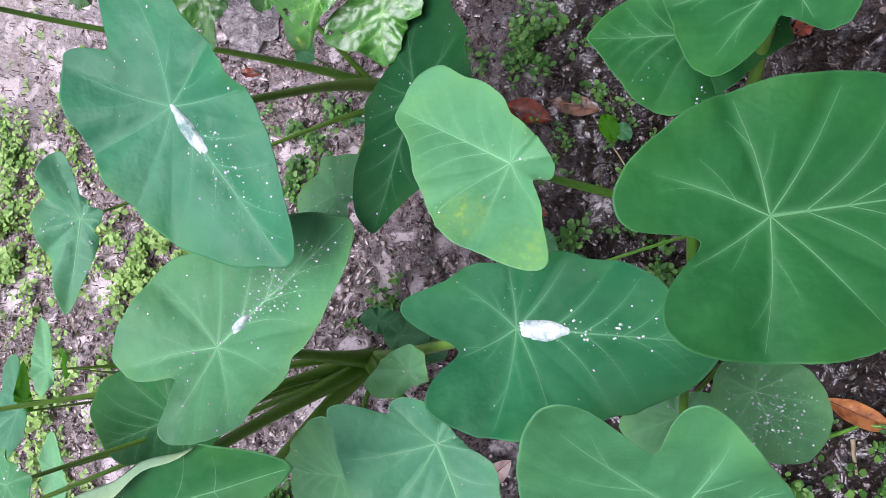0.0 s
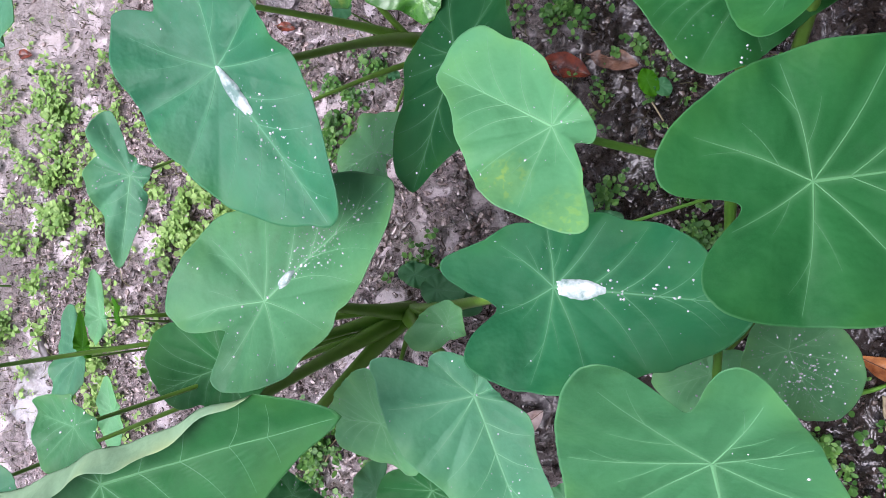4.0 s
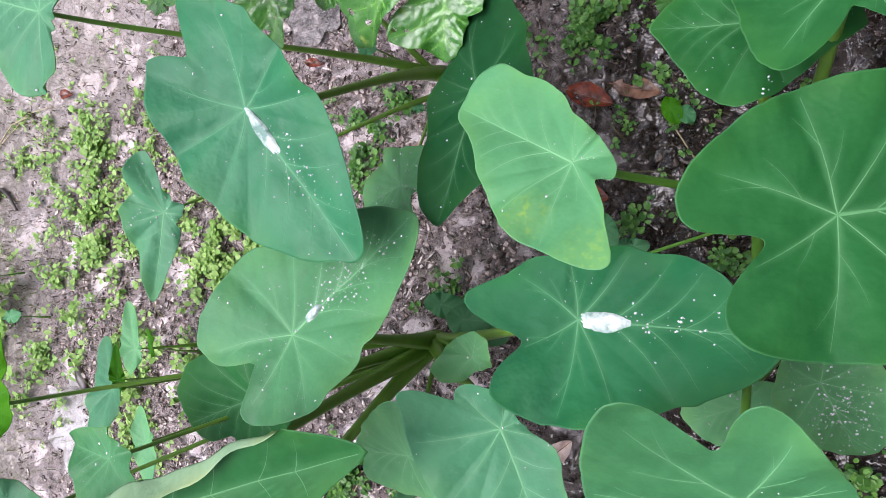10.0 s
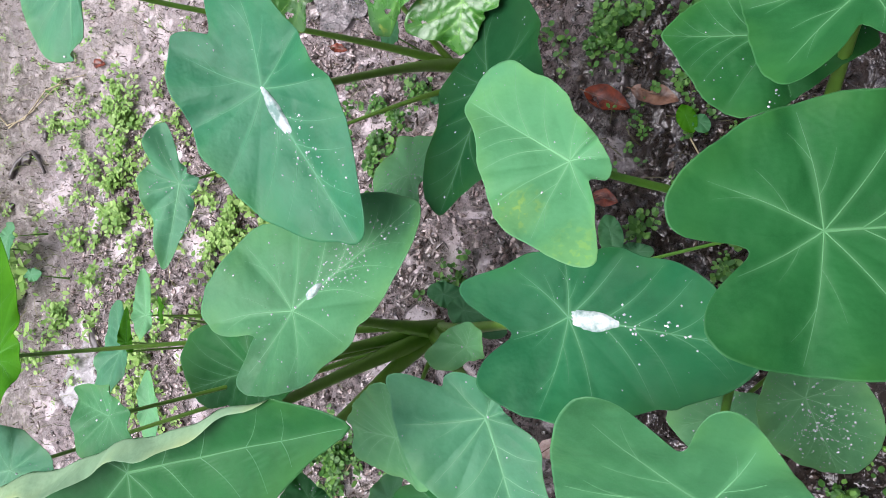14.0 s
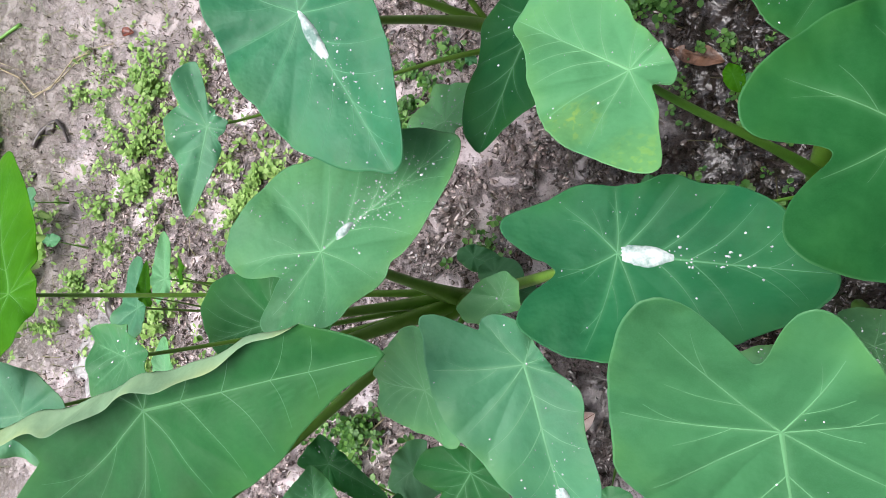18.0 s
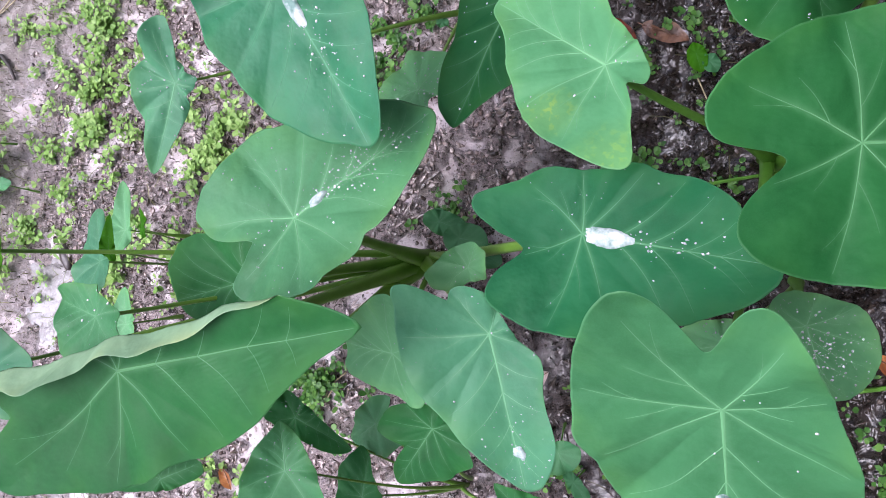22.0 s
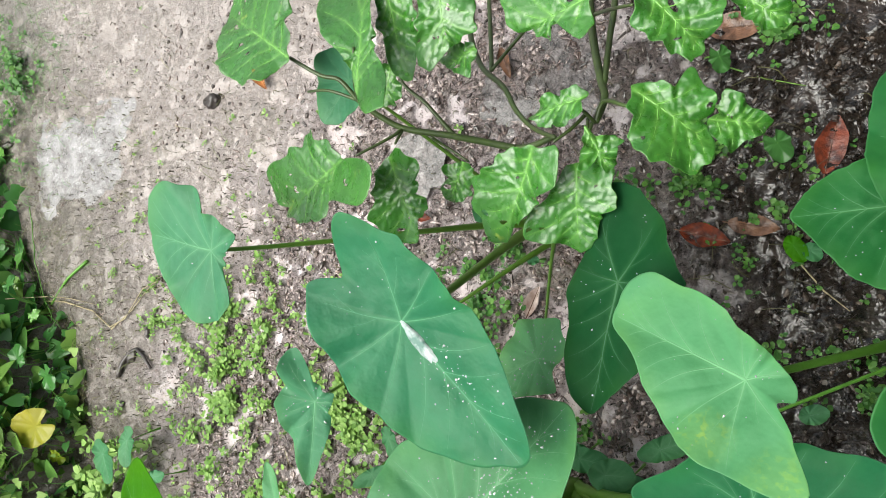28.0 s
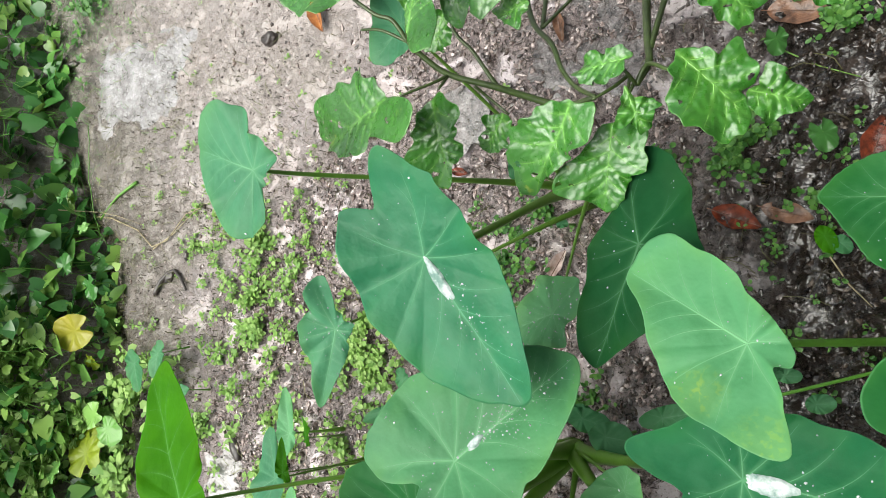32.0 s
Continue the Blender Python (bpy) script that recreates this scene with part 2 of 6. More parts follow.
def mud_material():
    """Rain-soaked mud: smooth shining flats, their sheen partly in the pale colour, between crumbly dark patches; taupe
    clay on the path, blacker soil in the bed.
    """
    k = Nodes("wet_mud")
    at = k.n.new("ShaderNodeAttribute")
    at.attribute_name = "flat"
    flat = k.ramp(k.math("ADD", at.outputs["Fac"], k.math("MULTIPLY", k.math("SUBTRACT", k.noise(70, 6, 0.75), 0.5), 1.6)), (0.2, 0.0), (0.85, 1.0))
    big = k.ramp(k.noise(2.2, 5, 0.6), (0.35, 0.0), (0.65, 1.0))
    grain = k.ramp(k.noise(130, 7, 0.8), (0.42, 0.0), (0.54, 1.0))
    lump = k.ramp(k.noise(55, 8, 0.8), (0.42, 0.0), (0.51, 1.0))
    # Pale lavender tone carries much of the sky's sheen on the wet flats.
    pale = k.mix(big, (0.7, 0.62, 0.645), (0.6, 0.51, 0.51))
    pale = k.mix(k.ramp(k.noise(24, 6, 0.65), (0.42, 0.6), (0.6, 0.0)), pale, (0.46, 0.375, 0.365))
    pale = k.mix(k.ramp(k.noise(95, 5, 0.7), (0.57, 0.0), (0.63, 0.8)), pale, (0.12, 0.082, 0.066))
    dark = k.mix(lump, (0.066, 0.043, 0.035), k.mix(big, (0.6, 0.49, 0.475), (0.68, 0.57, 0.555)))
    dark = k.mix(grain, k.mix(0.5, dark, (0.035, 0.022, 0.018)), dark)
    col = k.mix(flat, dark, pale)
    col = k.mix(k.ramp(k.noise(5, 5), (0.56, 0.0), (0.7, 0.4)), col, (0.2, 0.21, 0.1))
    sep = k.n.new("ShaderNodeSeparateXYZ")
    k.put(k.coord.outputs["Object"], sep.inputs[0])
    wander = k.math("MULTIPLY", k.noise(3, 5), 0.7)
    far = k.math("MAXIMUM", k.math("SUBTRACT", sep.outputs["Y"], 0.2), 0.0)
    inward = k.math("ADD", k.math("SUBTRACT", sep.outputs["X"], k.math("MULTIPLY", far, 0.8)), wander)
    path = k.ramp(k.math("ADD", inward, 1.68), (0.15, 1.0), (0.55, 0.0))
    ledge = k.math("ADD", k.math("ADD", sep.outputs["X"], k.math("MULTIPLY", k.math("MAXIMUM", sep.outputs["Y"], 0.0), 0.5)), 2.1)
    clay = k.mix(k.ramp(k.noise(6, 6, 0.6), (0.3, 0.0), (0.7, 1.0)), (0.092, 0.074, 0.057), (0.175, 0.15, 0.124))
    clay = k.mix(k.ramp(k.noise(2.6, 3), (0.45, 0.0), (0.62, 0.55)), clay, (0.225, 0.2, 0.177))
    clay = k.mix(k.ramp(k.noise(26, 6, 0.7), (0.52, 0.0), (0.64, 0.6)), clay, (0.085, 0.068, 0.053))
    clay = k.mix(k.ramp(k.noise(75, 6, 0.75), (0.59, 0.0), (0.66, 0.6)), clay, (0.06, 0.045, 0.035))
    clay = k.mix(k.ramp(k.noise(48, 6, 0.75), (0.62, 0.0), (0.68, 0.5)), clay, (0.4, 0.36, 0.33))
    clay = k.mix(k.ramp(k.math("ADD", ledge, k.math("MULTIPLY", wander, 0.6)), (0.4, 0.0), (0.9, 0.62)), clay, k.mix(big, (0.37, 0.32, 0.3), (0.31, 0.265, 0.24)))
    # Clay darkened towards the bank: wet mossy mud plus painted shade at its foot.
    clay = k.mix(k.ramp(k.math("ADD", ledge, k.math("MULTIPLY", wander, 0.9)), (0.45, 0.7), (0.98, 0.0)), clay, (0.085, 0.072, 0.052))
    clay = k.mix(k.ramp(k.noise(60, 5, 0.7), (0.6, 0.0), (0.64, 0.75)), clay, (0.085, 0.06, 0.048))
    col = k.mix(k.math("MULTIPLY", path, 0.9), col, clay)
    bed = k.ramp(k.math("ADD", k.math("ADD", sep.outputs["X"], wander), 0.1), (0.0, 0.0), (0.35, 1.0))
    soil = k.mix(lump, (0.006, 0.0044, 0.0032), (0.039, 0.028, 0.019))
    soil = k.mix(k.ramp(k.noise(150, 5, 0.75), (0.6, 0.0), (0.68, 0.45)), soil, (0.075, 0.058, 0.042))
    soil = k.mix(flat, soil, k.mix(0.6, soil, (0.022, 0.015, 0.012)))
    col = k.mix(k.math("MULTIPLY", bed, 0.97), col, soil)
    wet = k.mix(flat, k.ramp(k.noise(40, 6, 0.7), (0.42, 0.18), (0.6, 0.6)), k.ramp(k.noise(20, 6, 0.7), (0.4, 0.12), (0.62, 0.4)))
    wet = k.mix(bed, wet, k.ramp(k.noise(45, 6, 0.7), (0.42, 0.12), (0.6, 0.4)))
    h = k.math("ADD", k.noise(85, 8, 0.78), k.math("MULTIPLY", k.noise(260, 4, 0.7), 0.5))
    h = k.math("MULTIPLY", h, k.math("SUBTRACT", 1.0, k.math("MULTIPLY", flat, 0.75)))
    h = k.math("MULTIPLY", h, k.math("SUBTRACT", 1.0, k.math("MULTIPLY", path, 0.6)))
    relief = k.bump(h, 1.0, 0.022)
    film = k.bump(k.mix(bed, k.noise(50, 6, 0.65, "Object", 0.8), k.noise(26, 3, 0.5, "Object", 1.2)), 1.0, 0.011)
    shine = k.math("MAXIMUM", k.math("MULTIPLY", bed, k.ramp(k.noise(7, 5, 0.6), (0.42, 0.18), (0.62, 0.75))), k.math("MULTIPLY", k.math("ADD", 0.2, k.math("MULTIPLY", flat, 0.7)), k.math("SUBTRACT", 1.0, k.math("MULTIPLY", path, 0.6))))
    return k.set(Base_Color=col, Roughness=wet, Normal=relief, Specular_IOR_Level=k.math("SUBTRACT", 0.6, k.math("MULTIPLY", bed, 0.45)),
                 Coat_Weight=shine, Coat_Roughness=0.07, Coat_IOR=1.7, Coat_Normal=film)


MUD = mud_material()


def simple(name, a, b, rough, scale=30, metal=0.0, bump=0.3, dist=0.002, spec=0.5):
    k = Nodes(name)
    return k.set(Base_Color=k.mix(k.ramp(k.noise(scale, 5), (0.35, 0.0), (0.65, 1.0)), a, b), Roughness=rough, Metallic=metal,
                 Normal=k.bump(k.noise(scale * 3, 4), bump, dist), Specular_IOR_Level=spec)


def crumb_material(name, *stops):
    k = Nodes(name)
    col = k.ramp(k.island(), *stops)
    col = k.mix(k.ramp(k.noise(180, 5, 0.7), (0.4, 0.6), (0.6, 0.0)), col, (0.03, 0.02, 0.016))
    return k.set(Base_Color=col, Roughness=k.ramp(k.noise(40, 3), (0.4, 0.14), (0.6, 0.5)), Coat_Weight=0.5, Coat_Roughness=0.1, Coat_IOR=1.6, Normal=k.bump(k.noise(300, 4), 0.6, 0.002))


CRUMB = crumb_material("mud_crumb", (0.0, (0.018, 0.011, 0.009)), (0.5, (0.09, 0.058, 0.047)), (0.75, (0.3, 0.22, 0.195)), (1.0, (0.58, 0.48, 0.45)))
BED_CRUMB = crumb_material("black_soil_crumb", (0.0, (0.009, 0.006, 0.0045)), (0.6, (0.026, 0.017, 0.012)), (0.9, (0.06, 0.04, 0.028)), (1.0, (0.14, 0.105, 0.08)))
DEAD_RED = simple("dead_leaf_red_brown", (0.035, 0.01, 0.006), (0.2, 0.04, 0.016), 0.16, 55, bump=0.6, dist=0.004)
DEAD_TAN = simple("dead_leaf_tan", (0.05, 0.024, 0.014), (0.19, 0.095, 0.055), 0.25, 45, bump=0.6, dist=0.004)
DEAD_ORANGE = simple("dead_leaf_orange", (0.2, 0.06, 0.018), (0.48, 0.2, 0.06), 0.35, 45, bump=0.6, dist=0.004)
DEAD_PALE = simple("dead_leaf_pale", (0.3, 0.2, 0.17), (0.6, 0.5, 0.46), 0.4, 45, bump=0.6, dist=0.004)
STONE = simple("dark_stone", (0.02, 0.016, 0.014), (0.07, 0.055, 0.05), 0.35, 25)
TWIG = simple("dry_twig", (0.2, 0.16, 0.09), (0.4, 0.34, 0.2), 0.6, 40)


def water_material():
    k = Nodes("rain_water")
    k.set(Base_Color=(0.9, 0.96, 0.94), Roughness=0.04, IOR=1.33, Transmission_Weight=0.55, Metallic=0.4, Specular_IOR_Level=0.9)
    return k.mat


def silver_material():
    k = Nodes("silvery_water_film")
    film = k.ramp(k.noise(60, 5, 0.6), (0.35, 0.0), (0.65, 1.0))
    # Mottled pale base paints the silvery total reflection beneath the pool.
    k.set(Base_Color=k.mix(film, (0.14, 0.25, 0.21), (0.62, 0.68, 0.67)), Roughness=0.15,
          Metallic=0.0, Transmission_Weight=0.25, IOR=1.33, Normal=k.bump(k.noise(70, 4), 0.5, 0.006))
    return k.mat


WATER, SILVER = water_material(), silver_material()


# ---------------------------------------------------------------- builders
def mesh_of(name, verts, faces, mat, smooth=True):
    me = bpy.data.meshes.new(name)
    me.from_pydata(verts, [], faces)
    me.materials.append(mat)
    if smooth:
        me.polygons.foreach_set("use_smooth", [True] * len(me.polygons))
    me.update()
    return me


def part(name, me, parent, m=None, label=""):
    """Links a mesh as one object under a thing or under a part; m is its pose in the world."""
    ob = new(name, me)
    ob.parent = parent
    up = Matrix.Identity(4)
    p = parent
    while p:
        up = p.matrix_basis @ up
        p = p.parent
    ob.matrix_basis = up.inverted() @ (m if m else Matrix.Identity(4))
    return tagged(ob, label)


def thing(name, at, label, category, group="", kind=""):
    ob = new(name)
    ob.empty_display_size = 0.05
    ob.matrix_basis = Matrix.Translation(at)
    return tagged(ob, label, category, group, kind)


class Blade:
    """The curved surface of one leaf: a radial outline, cupped, folded on its midrib, wavy at its margin."""

    def __init__(self, mm, cup=0.0, fold=0.12, wave=0.006, droop=0.0, seed=0, teeth=0.0, crinkle=0.0, roll=None, sharp=3, holes=0.0, quilt=0.0, jag=1.0, bulge=0.0011):
        self.rng = random.Random(seed)
        self.holes, self.quilt, self.bulge = holes, quilt, bulge
        self.ph = self.rng.uniform(0, 6.28)
        deg = np.arange(360)
        r = np.interp(deg, np.linspace(0, 360, len(mm) + 1), [v / 1000 for v in mm] + [mm[0] / 1000])
        w = np.hanning(2 * sharp + 3)[1:-1]
        w /= w.sum()
        pad = np.concatenate([r[-sharp:], r, r[:sharp]])
        self.r = np.convolve(pad, w, "valid")
        self.r = self.r * (1 + jag * np.array([0.02 * noise.noise(Vector((math.cos(q) * 5 + self.ph * 3, math.sin(q) * 5, 1))) + 0.016 * noise.noise(Vector((math.cos(q) * 13 + self.ph * 3, math.sin(q) * 13, 4))) + 0.006 * noise.noise(Vector((math.cos(q) * 31 + self.ph * 3, math.sin(q) * 31, 2))) for q in np.radians(deg)]))
        if teeth:
            self.r = self.r * (1 + teeth * np.array([2.2 * noise.noise(Vector((math.cos(q) * 3.2 + self.ph * 5, math.sin(q) * 3.2, 8))) + 0.5 - abs(math.sin(q * 5.5 + self.ph + 0.5 * math.sin(2 * q))) for q in np.radians(deg)]))
        self.size = float(self.r.max())
        self.cup, self.fold, self.wave, self.droop, self.crinkle, self.roll = cup, fold, wave, droop, crinkle, roll
        j = [self.rng.uniform(-6, 6) for _ in range(8)]
        self.ribs = [0, 36 + j[0] / 3, 58 + j[1] / 3, 100 + j[2] / 3, 150 + j[3] / 3, 210 + j[4] / 3, 260 + j[5] / 3, 302 + j[6] / 3, 324 + j[7] / 3, 360]

    def edge(self, a):
        a = math.degrees(a) % 360
        i = int(a) % 360
        return self.r[i] + (self.r[(i + 1) % 360] - self.r[i]) * (a % 1)

    def at(self, a, s):
        R = self.edge(a)
        r = s * R
        lift = 0.0
        self.over = False
        deg = math.degrees(a) % 360
        x, y = r * math.cos(a), r * math.sin(a)
        if self.roll:
            line = self.roll[0] + self.roll[1] * x + 0.004 * math.sin(x * 31 + 1.0) + 0.002 * math.sin(x * 67)
            if y > line:
                self.over = True
                lift = (y - line) * self.roll[2]
                y = line - (y - line) * self.roll[3]
        z = self.fold * (math.sqrt(y * y + 0.00015) - 0.0122) * min(1, abs(y) / 0.03 + 0.2) if self.fold else 0.0
        z += self.cup * r * r / self.size
        z -= self.droop * max(0, x) ** 2 / self.size
        for lo, hi in zip(self.ribs, self.ribs[1:]):
            if lo <= deg <= hi:
                z += self.bulge * (hi - lo) * r * math.sin((deg - lo) / (hi - lo) * math.pi) * min(1, 2.0 * s)
        z += self.wave * s ** 3 * (math.sin(a * 5 + self.ph) + 0.6 * math.sin(a * 9 + 2.3 * self.ph))
        if self.crinkle:
            z += self.crinkle * s * noise.noise(Vector((x * 45 + self.ph * 9, y * 45, 0)))
        z += 0.004 * noise.noise(Vector((x * 14 + self.ph * 5, y * 14, 3)))
        return Vector((x, y, z + lift))

    def veins(self):
        """The veins in plan: (points, half width at the start, at the end), the midrib first; also kept for the pale lines in the skin."""
        rng = random.Random(int(self.ph * 1000))
        L = self.edge(0)
        k = max(0.3, min(1.0, self.size / 0.22))
        out = []

        def way(x0, a, s, bow, r0, r1, steps=14):
            R = self.edge(a)
            e = Vector((R * s * math.cos(a), R * s * math.sin(a), 0))
            out.append((self.path(Vector((x0, 0, 0)), e, bow, steps), r0 * k, r1 * k))
            return out[-1][0]

        way(0, 0, 0.97, 0, 0.0030, 0.0005, 20)
        for side in (1, -1):
            for deg, s, w in ((58, 0.9, 0.8), (100, 0.93, 0.9), (150, 0.82, 1.0)):
                a = math.radians(side * (deg + rng.uniform(-6, 6)))
                pts = way(0, a, s, side * 0.03, 0.0017 * w, 0.0003)
                if deg > 90:
                    for at, turn in ((0.35, -0.5), (0.6, 0.45)):
                        p = pts[int(at * 14)]
                        reach = (0.5 - 0.35 * at) * self.edge(a)
                        t = a + side * turn
                        q = Vector((p.x + reach * math.cos(t), p.y + reach * math.sin(t), 0))
                        g = math.atan2(q.y, q.x)
                        if math.hypot(q.x, q.y) < 0.95 * self.edge(g):
                            out.append((self.path(Vector((p.x, p.y, 0)), q, 0.04 * side, 8), 0.0005 * k, 0.00015 * k))
            for x0, deg in ((0.17, 36), (0.36, 23), (0.56, 12), (0.72, 6)):
                a = math.radians(side * (deg + rng.uniform(-2, 2)))
                way(x0 * L, a, 0.93, side * 0.07, (0.0013 - 0.0008 * x0), 0.0002)
        self.lines = out
        return out

    def rib_shades(self, points, wide=0.0):
        """0 to 1 for each point: 1 on a vein near the leaf's centre, fading outwards."""
        P = np.array([(p.x, p.y) for p, s, o in points])
        S = np.array([s for p, s, o in points])
        best = np.exp(-((P ** 2).sum(1)) / 0.008 ** 2) * min(1, self.size / 0.15)
        for pts, w0, w1 in self.lines:
            n = len(pts) - 1
            reach = wide or 0.0022 + 1.1 * w0
            for i in range(n):
                a = np.array((pts[i].x, pts[i].y))
                d = np.array((pts[i + 1].x, pts[i + 1].y)) - a
                t = np.clip(((P - a) @ d) / max(1e-9, d @ d), 0, 1)
                dist = np.hypot(*(P - a - t[:, None] * d).T)
                best = np.maximum(best, np.exp(-(dist / reach) ** 2) * (1.0 if wide else (1.0 - 0.8 * (i + t) / n) * min(1, 0.4 + w0 / 0.0024)))
        return np.maximum(best, 0.7 * (S > 0.99))

    def mesh(self, name, mat, segs=0, rings=0, thick=0.0011, under=None):
        verts, faces = [], []
        segs = segs or int(min(220, max(60, self.size * 1100)))
        rings = rings or int(min(26, max(8, self.size * 140)))
        n = 1 + (rings + 1) * segs
        steps = [(k / rings) ** 0.85 * 0.982 for k in range(1, rings + 1)] + [1.0]
        points = [(self.at(0, 0), 0.0, False)]
        for s in steps:
            for j in range(segs):
                p = self.at(j / segs * 2 * math.pi, s)
                points.append((p, s, self.over))
        if self.quilt:
            soft = self.rib_shades(points, 0.006)
            points = [(p + Vector((0, 0, self.quilt * (1 - w) * (0.7 + 0.6 * noise.noise(p * 30)) + 0.0016 * noise.noise(p * 130))), s, o) for (p, s, o), w in zip(points, soft)]
        for side in (0, 1):
            for p, s, over in points:
                t = thick * side * (0.4 if s == 1.0 else 1) * (-1 if over else 1)
                verts.append(p - Vector((0, 0, t)))
        rows = rings + 1
        kinds = []
        for side in (0, 1):
            o = side * n
            for j in range(segs):
                j2 = (j + 1) % segs
                f = (o, o + 1 + j, o + 1 + j2)
                faces.append(f if side == 0 else f[::-1])
                kinds.append(side)
                for k in range(rows - 1):
                    a, b = o + 1 + k * segs + j, o + 1 + k * segs + j2
                    if self.holes:
                        q = points[1 + k * segs + j][0]
                        if 0.25 < steps[k] < 0.93 and noise.noise(Vector((q.x * 55 + self.ph * 7, q.y * 55, 1))) > self.holes:
                            continue
                    f = (a, a + segs, b + segs, b)
                    faces.append(f if side == 0 else f[::-1])
                    kinds.append(side)
        last = 1 + (rows - 1) * segs
        for j in range(segs):
            j2 = (j + 1) % segs
            faces.append((last + j, n + last + j, n + last + j2, last + j2))
            kinds.append(0)
        me = mesh_of(name, verts, faces, mat)
        me.attributes.new("rib", "FLOAT", "POINT").data.foreach_set("value", np.tile(self.rib_shades(points), 2))
        me.attributes.new("rim", "FLOAT", "POINT").data.foreach_set("value", [s ** 5 for _ in (0, 1) for p, s, o in points])
        if under:
            me.materials.append(under)
            me.polygons.foreach_set("material_index", kinds)
        return me

    def path(self, start, end, bow, steps):
        """Points on the surface from start to end, bowed sideways."""
        d = end - start
        side = Vector((d.y, -d.x, 0)) * bow
        out = []
        for i in range(steps + 1):
            f = i / steps
            p = start.lerp(end, f) + side * math.sin(f * math.pi)
            a, rr = math.atan2(p.y, p.x), math.hypot(p.x, p.y)
            R = self.edge(a)
            out.append(self.at(a, min(0.985, rr / R if R else 0)))
        return out

    def vein_mesh(self, line, mat):
        """A low rounded rib lying on the surface."""
        pts, w0, w1 = line
        verts, faces = [], []
        n = len(pts) - 1
        for i, p in enumerate(pts):
            w = w0 + (w1 - w0) * (i / n) ** 0.6
            d = pts[min(i + 1, n)] - pts[max(i - 1, 0)]
            d = d.normalized() if d.length > 1e-6 else Vector((1, 0, 0))
            s = Vector((-d.y, d.x, 0))
            for off, up in ((-1.0, -0.0006), (-0.5, 0.12 * w), (0.5, 0.12 * w), (1.0, -0.0006)):
                verts.append(p + s * off * w + Vector((0, 0, up + 0.0002)))
        for i in range(n):
            for q in range(3):
                g = i * 4 + q
                faces.append((g, g + 4, g + 5, g + 1))
        return mesh_of("vein", verts, faces, mat)


def tube(name, pts, radii, mat, sides=8):
    verts, faces = [], []
    n = len(pts)
    ref = Vector((0.3, 0.9, 0.2)).normalized()
    for i, p in enumerate(pts):
        d = (pts[min(i + 1, n - 1)] - pts[max(i - 1, 0)]).normalized()
        u = d.cross(ref).normalized()
        v = d.cross(u)
        for q in range(sides):
            a = q / sides * 2 * math.pi
            verts.append(p + (u * math.cos(a) + v * math.sin(a)) * radii[i])
    for i in range(n - 1):
        for q in range(sides):
            q2 = (q + 1) % sides
            faces.append((i * sides + q, i * sides + q2, (i + 1) * sides + q2, (i + 1) * sides + q))
    faces.append(tuple(range(sides))[::-1])
    faces.append(tuple((n - 1) * sides + q for q in range(sides)))
    return mesh_of(name, verts, faces, mat)


def bezier(a, b, c, d, n=18):
    out = []
    for i in range(n + 1):
        t = i / n
        out.append(a * (1 - t) ** 3 + b * 3 * t * (1 - t) ** 2 + c * 3 * t * t * (1 - t) + d * t ** 3)
    return out


def drops_on(blade, m, count, seed, label, small=0.0006, large=0.0020, focus=None, spread=1.0):
    """Rain drops lying on a leaf: many low domes."""
    rng = random.Random(seed)
    verts, faces = [], []
    for _ in range(count):
        if focus and rng.random() < 0.75:
            a = math.radians(focus[0] + rng.gauss(0, focus[2]))
            s = min(0.95, max(0.03, rng.gauss(focus[1], 0.2 * spread)))
        else:
            a, s = rng.uniform(0, 2 * math.pi), math.sqrt(rng.uniform(0.01, 0.9))
        p = blade.at(a, s)
        r = small + (large - small) * rng.random() ** 4
        o = len(verts)
        t, long = rng.uniform(0, 3.14), rng.uniform(1.0, 1.5)
        ct, st = math.cos(t), math.sin(t)
        verts.append(m @ (p + Vector((0, 0, r * 0.9 + 0.0003))))
        for k, (rr, h) in enumerate(((0.75, 0.8), (1.0, 0.15))):
            for q in range(6):
                g = q / 6 * 2 * math.pi
                u, v = math.cos(g) * r * rr * long, math.sin(g) * r * rr
                verts.append(m @ (p + Vector((u * ct - v * st, u * st + v * ct, r * h + 0.0002))))
        for q in range(6):
            q2 = (q + 1) % 6
            faces.append((o, o + 1 + q, o + 1 + q2))
            faces.append((o + 1 + q, o + 7 + q, o + 7 + q2, o + 1 + q2))
    ob = new("rain_drops", mesh_of("rain_drops", verts, faces, WATER))
    return tagged(ob, label, "water drops", "", "stuff")


